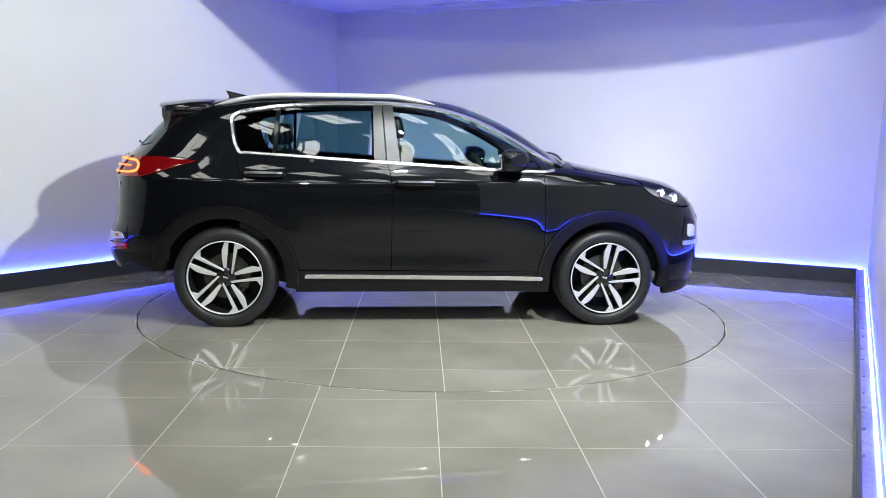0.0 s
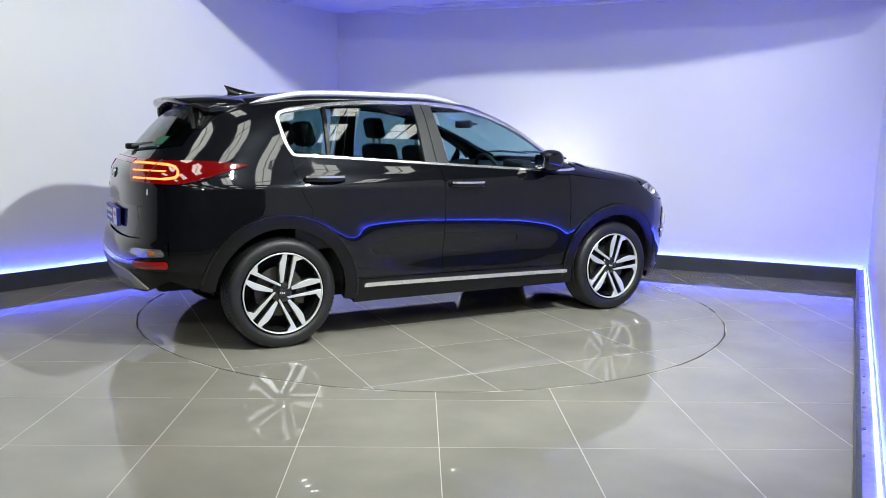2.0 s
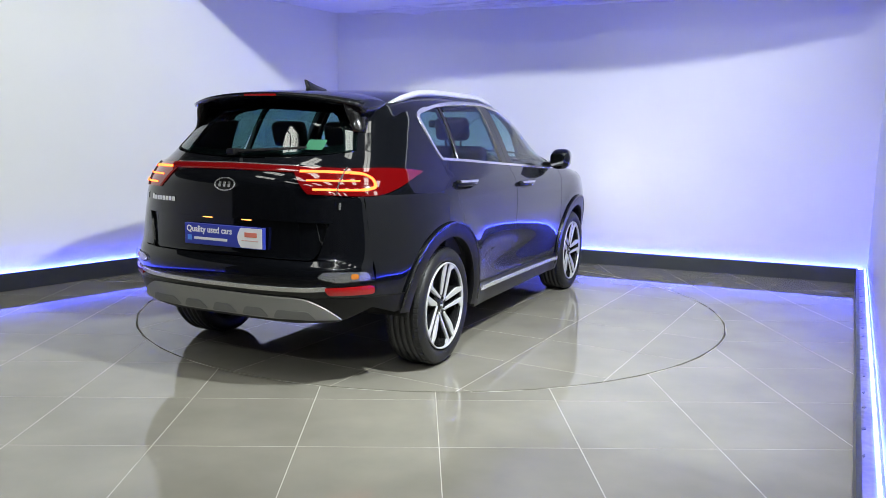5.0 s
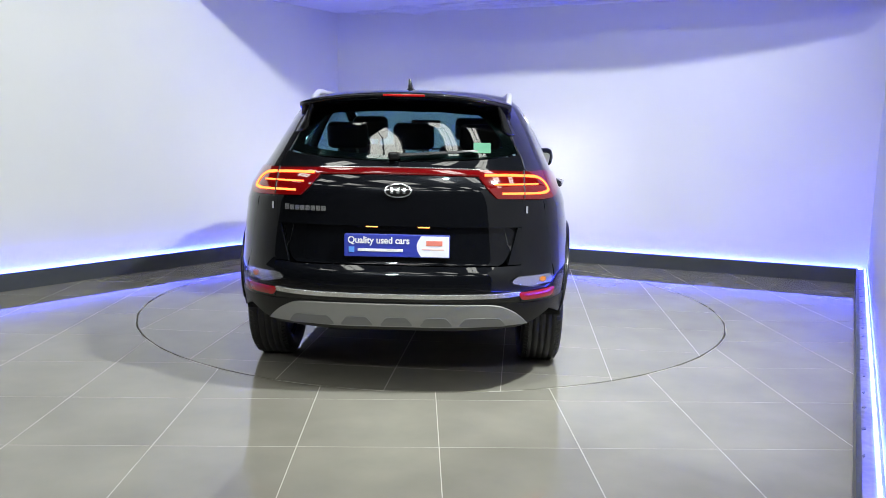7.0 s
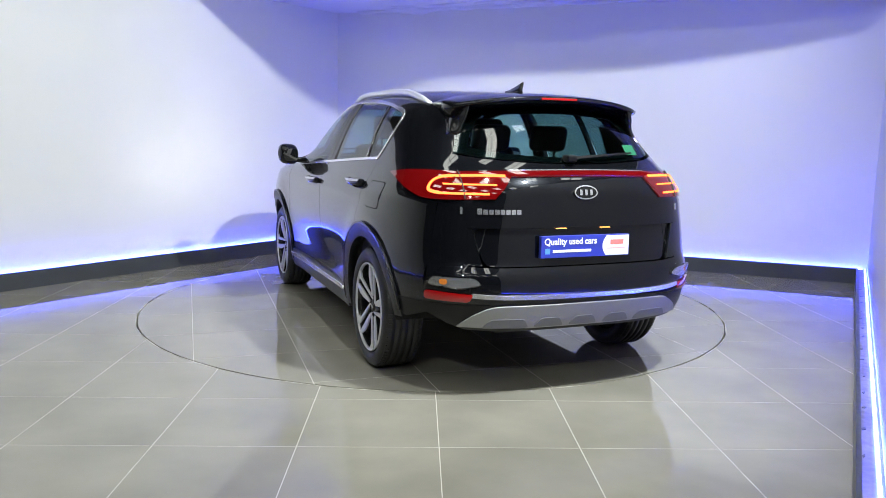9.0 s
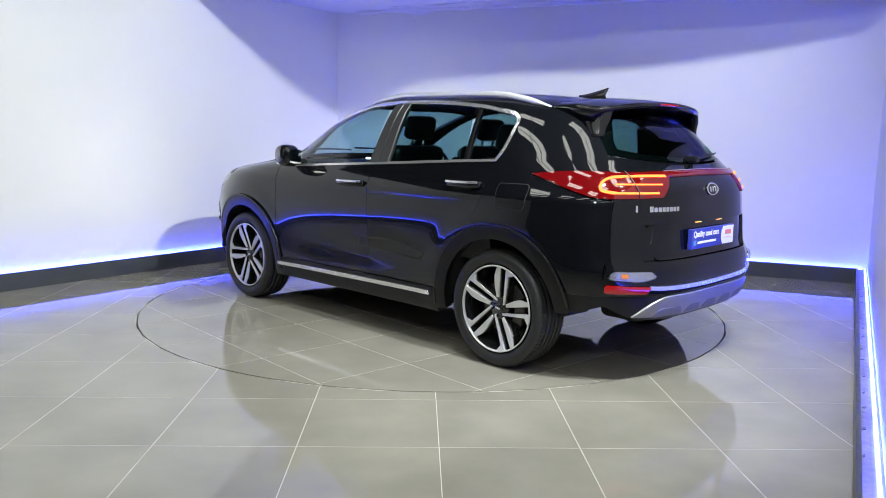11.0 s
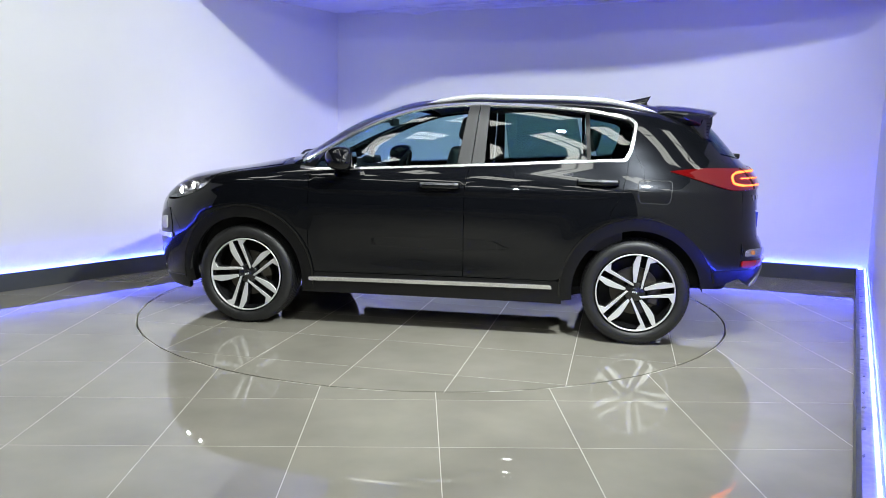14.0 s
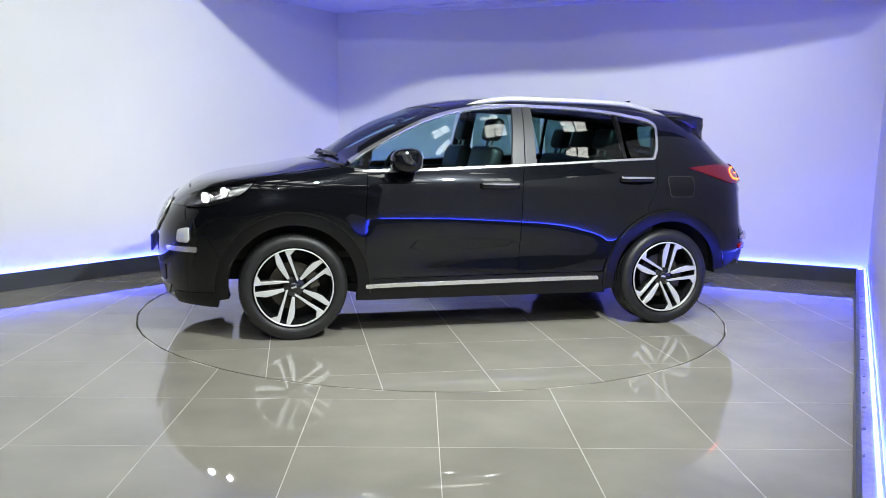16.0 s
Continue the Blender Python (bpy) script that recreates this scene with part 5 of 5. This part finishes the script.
def underbody(car):
    xs = np.concatenate([np.linspace(-2.12, -1.80, 6), [-1.79, -0.88], np.linspace(-0.87, 0.87, 12), [0.88, 1.79], np.linspace(1.80, 2.1, 6)])
    rows = []
    for x in xs:
        well = abs(abs(x) - AX) < 0.456
        pts = []
        zs = [1.06, 0.95, 0.80, 0.65, 0.5, 0.38, 0.30]
        for z in zs:
            y = flank(x, min(z, 0.98)) - 0.045
            y = min(y, 0.58) if well else y
            if x > 0.95:
                z = min(z, float(z_top(np.array([x]), np.array([0.62]))[0]) - 0.07)
            if abs(x) > 1.78:
                z = max(z, 0.44)
            pts.append((x, max(y, 0.3), z))
        pts.append((x, 0.55, 0.43 if abs(x) > 1.78 else 0.235))
        rows.append(pts + [(p[0], -p[1], p[2]) for p in pts[::-1]])
    part("body_shell", sweep(rows, closed=False), M_LINER, car, "dark inner body and floor pan")
    bm = bmesh.new()
    box(bm, -2.06, -1.02, -0.70, 0.70, 0.74, 0.78, 0.01)
    box(bm, -1.95, -1.90, -0.66, 0.66, 0.60, 1.0, 0.01)
    part("boot_floor", bm, M_CABIN, car)
    bm = bmesh.new()
    box(bm, 0.9, 1.75, -0.68, 0.68, 0.5, 0.92, 0.05)
    part("engine_block", bm, M_CABIN, car)
    bm = bmesh.new()
    box(bm, 1.35, 1.41, -0.72, 0.72, 0.31, 0.36, 0.01)
    part("front_axle", bm, M_LINER, car)
    bm = bmesh.new()
    box(bm, -1.40, -1.32, -0.72, 0.72, 0.28, 0.36, 0.02)
    part("rear_axle", bm, M_LINER, car)
    bm = bmesh.new()
    box(bm, -2.0, -1.72, -0.35, 0.42, 0.30, 0.42, 0.05)
    part("silencer", bm, M_LINER, car)


def cabin(car):
    def seat(x, y, w, back_z, headrests):
        s = new("seat")
        s.parent = car
        bm = bmesh.new()
        box(bm, x - 0.02, x + 0.50, y - w / 2, y + w / 2, 0.60, 0.76, 0.05)
        part("cushion", bm, M_LEATHER, s, smooth=True)
        bm = bmesh.new()
        box(bm, -0.06, 0.06, -w / 2, w / 2, 0.0, back_z, 0.045, m=Matrix.Translation((x, y, 0.70)) @ Matrix.Rotation(radians(-14), 4, "Y"))
        part("backrest", bm, M_LEATHER, s, smooth=True)
        for hy in headrests:
            bm = bmesh.new()
            m = Matrix.Translation((x, y + hy, 0.70)) @ Matrix.Rotation(radians(-14), 4, "Y")
            box(bm, -0.045, 0.045, -0.13, 0.13, back_z + 0.045, back_z + 0.215, 0.04, m=m)
            h = part("headrest", bm, M_LEATHER, s, smooth=True)
            for q in (-0.06, 0.06):
                bm = bmesh.new()
                box(bm, -0.007, 0.007, q - 0.007, q + 0.007, back_z - 0.02, back_z + 0.07, m=m)
                part("post", bm, M_CHROME, h)
    seat(0.02, 0.38, 0.50, 0.58, (0.0,))
    seat(0.02, -0.38, 0.50, 0.58, (0.0,))
    seat(-0.88, 0.0, 1.28, 0.52, (-0.42, 0.0, 0.42))
    rows = []
    for k in range(11):
        y = -0.74 + 1.48 * k / 10
        rows.append([(1.12, y, 0.80), (1.12, y, 1.11), (0.90, y, 1.135), (0.72, y, 1.10), (0.64, y, 1.00), (0.68, y, 0.80)])
    dash = part("dashboard", sweep(rows), M_CABIN, car, "black dashboard")
    bm = bmesh.new()
    box(bm, 0.70, 0.80, -0.52, -0.24, 1.10, 1.165, 0.02)
    part("binnacle", bm, M_CABIN, dash)
    bm = bmesh.new()
    R, r = 0.182, 0.016
    for k in range(28):
        a = 2 * math.pi * k / 28
        b = 2 * math.pi * (k + 1) / 28
        q = []
        for w in (a, b):
            q.append([bm.verts.new(((r * math.sin(p)), (R + r * math.cos(p)) * math.cos(w), (R + r * math.cos(p)) * math.sin(w))) for p in [2 * math.pi * j / 8 for j in range(8)]])
        for j in range(8):
            bm.faces.new((q[0][j], q[0][(j + 1) % 8], q[1][(j + 1) % 8], q[1][j]))
    box(bm, -0.02, 0.02, -0.06, 0.06, -0.05, 0.05, 0.015)
    box(bm, -0.012, 0.012, -0.18, 0.18, -0.018, 0.018, 0.006)
    bm.transform(Matrix.Translation((0.50, -0.38, 1.03)) @ Matrix.Rotation(radians(-22), 4, "Y"))
    part("steering_wheel", bm, M_CABIN, car, "black steering wheel", smooth=True)
    bm = bmesh.new()
    box(bm, 0.46, 0.49, -0.12, 0.12, 1.405, 1.465, 0.012)
    box(bm, 0.49, 0.60, -0.012, 0.012, 1.43, 1.45)
    part("rear_view_mirror", bm, M_CABIN, car)
    # lining
    loop = [Vector((-1.60, 0.55)), Vector((-0.6, 0.62)), Vector((0.2, 0.55)), Vector((0.25, 0)), Vector((0.2, -0.55)), Vector((-0.6, -0.62)), Vector((-1.60, -0.55))]
    panel("headlining", loop, on_top, M_LINING, car, off=-0.03, depth=0.015, step=0.1)
    for s in (1, -1):
        upper = arc(BELT, 4)
        loop = [Vector((p.x, p.y - 0.02)) for p in upper] + [Vector((0.94, 0.6)), Vector((-1.24, 0.6))]
        panel("door_card", loop, on_side, M_CABIN, car, s, off=-0.07, depth=0.02, step=0.12)
        loop = [Vector((-1.30, 1.44)), Vector((-1.24, 1.19)), Vector((-1.24, 0.80)), Vector((-1.93, 0.80)), Vector((-1.90, 1.10)), Vector((-1.66, 1.43))]
        panel("pillar_lining", loop, on_side, M_CABIN, car, s, off=-0.05, depth=0.01, step=0.1)


M_PILLAR = material("satin_black_pillar_tape", (0.03, 0.03, 0.03), 0.32)
# darker than the silver plate, stands in for shade inside its recesses
M_NOTCH_SHADE = material("notch_shade_grey", (0.16, 0.16, 0.16), 0.5)
M_LAMP_SOFT = material("lamp_bowl_chrome", (0.62, 0.62, 0.62), 0.22, metal=0.85)
M_FOG = material("fog_lamp_glass", (0.6, 0.6, 0.6), 0.12, coat=1.0)
M_MIRROR = material("mirror", (0.85, 0.85, 0.85), 0.02, metal=1.0)
M_LINER = material("black_felt", (0.008, 0.008, 0.008), 0.9, vary=0.2, scale=30)
M_LINING = material("grey_headlining", (0.12, 0.12, 0.12), 0.9)
M_SKY = material("sky_blue_print", (0.1, 0.3, 0.75), 0.5)
M_PALE_RED = material("pale_red_print", (0.75, 0.45, 0.4), 0.5)


def build_car():
    car = new("car")
    tagged(car, "shiny black family car with silver roof bars and lit lamps", "car")
    underbody(car)
    wheel_wells(car)
    cabin(car)
    body_sides(car)
    body_top(car)
    body_rear(car)
    body_front(car)
    build_wheel(car)
    return car


# ---- motion ----
def motions():
    rows_car, rows_disc = [], []
    for k in range(33):
        t = k * 0.5
        a = START + SPEED * t
        m = pose(0, 0, 0, 0, 0, a)
        rows_car.append((t, m @ Matrix.Translation(OFFSET)))
        rows_disc.append((t, pose(0, 0, 0, 0, 0, SPEED * t)))
    walk(the_car, rows_car)
    walk(the_table, rows_disc)


build_room()
build_sheet_folds()
build_lights()
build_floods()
the_car = build_car()
the_table = build_floor()
motions()
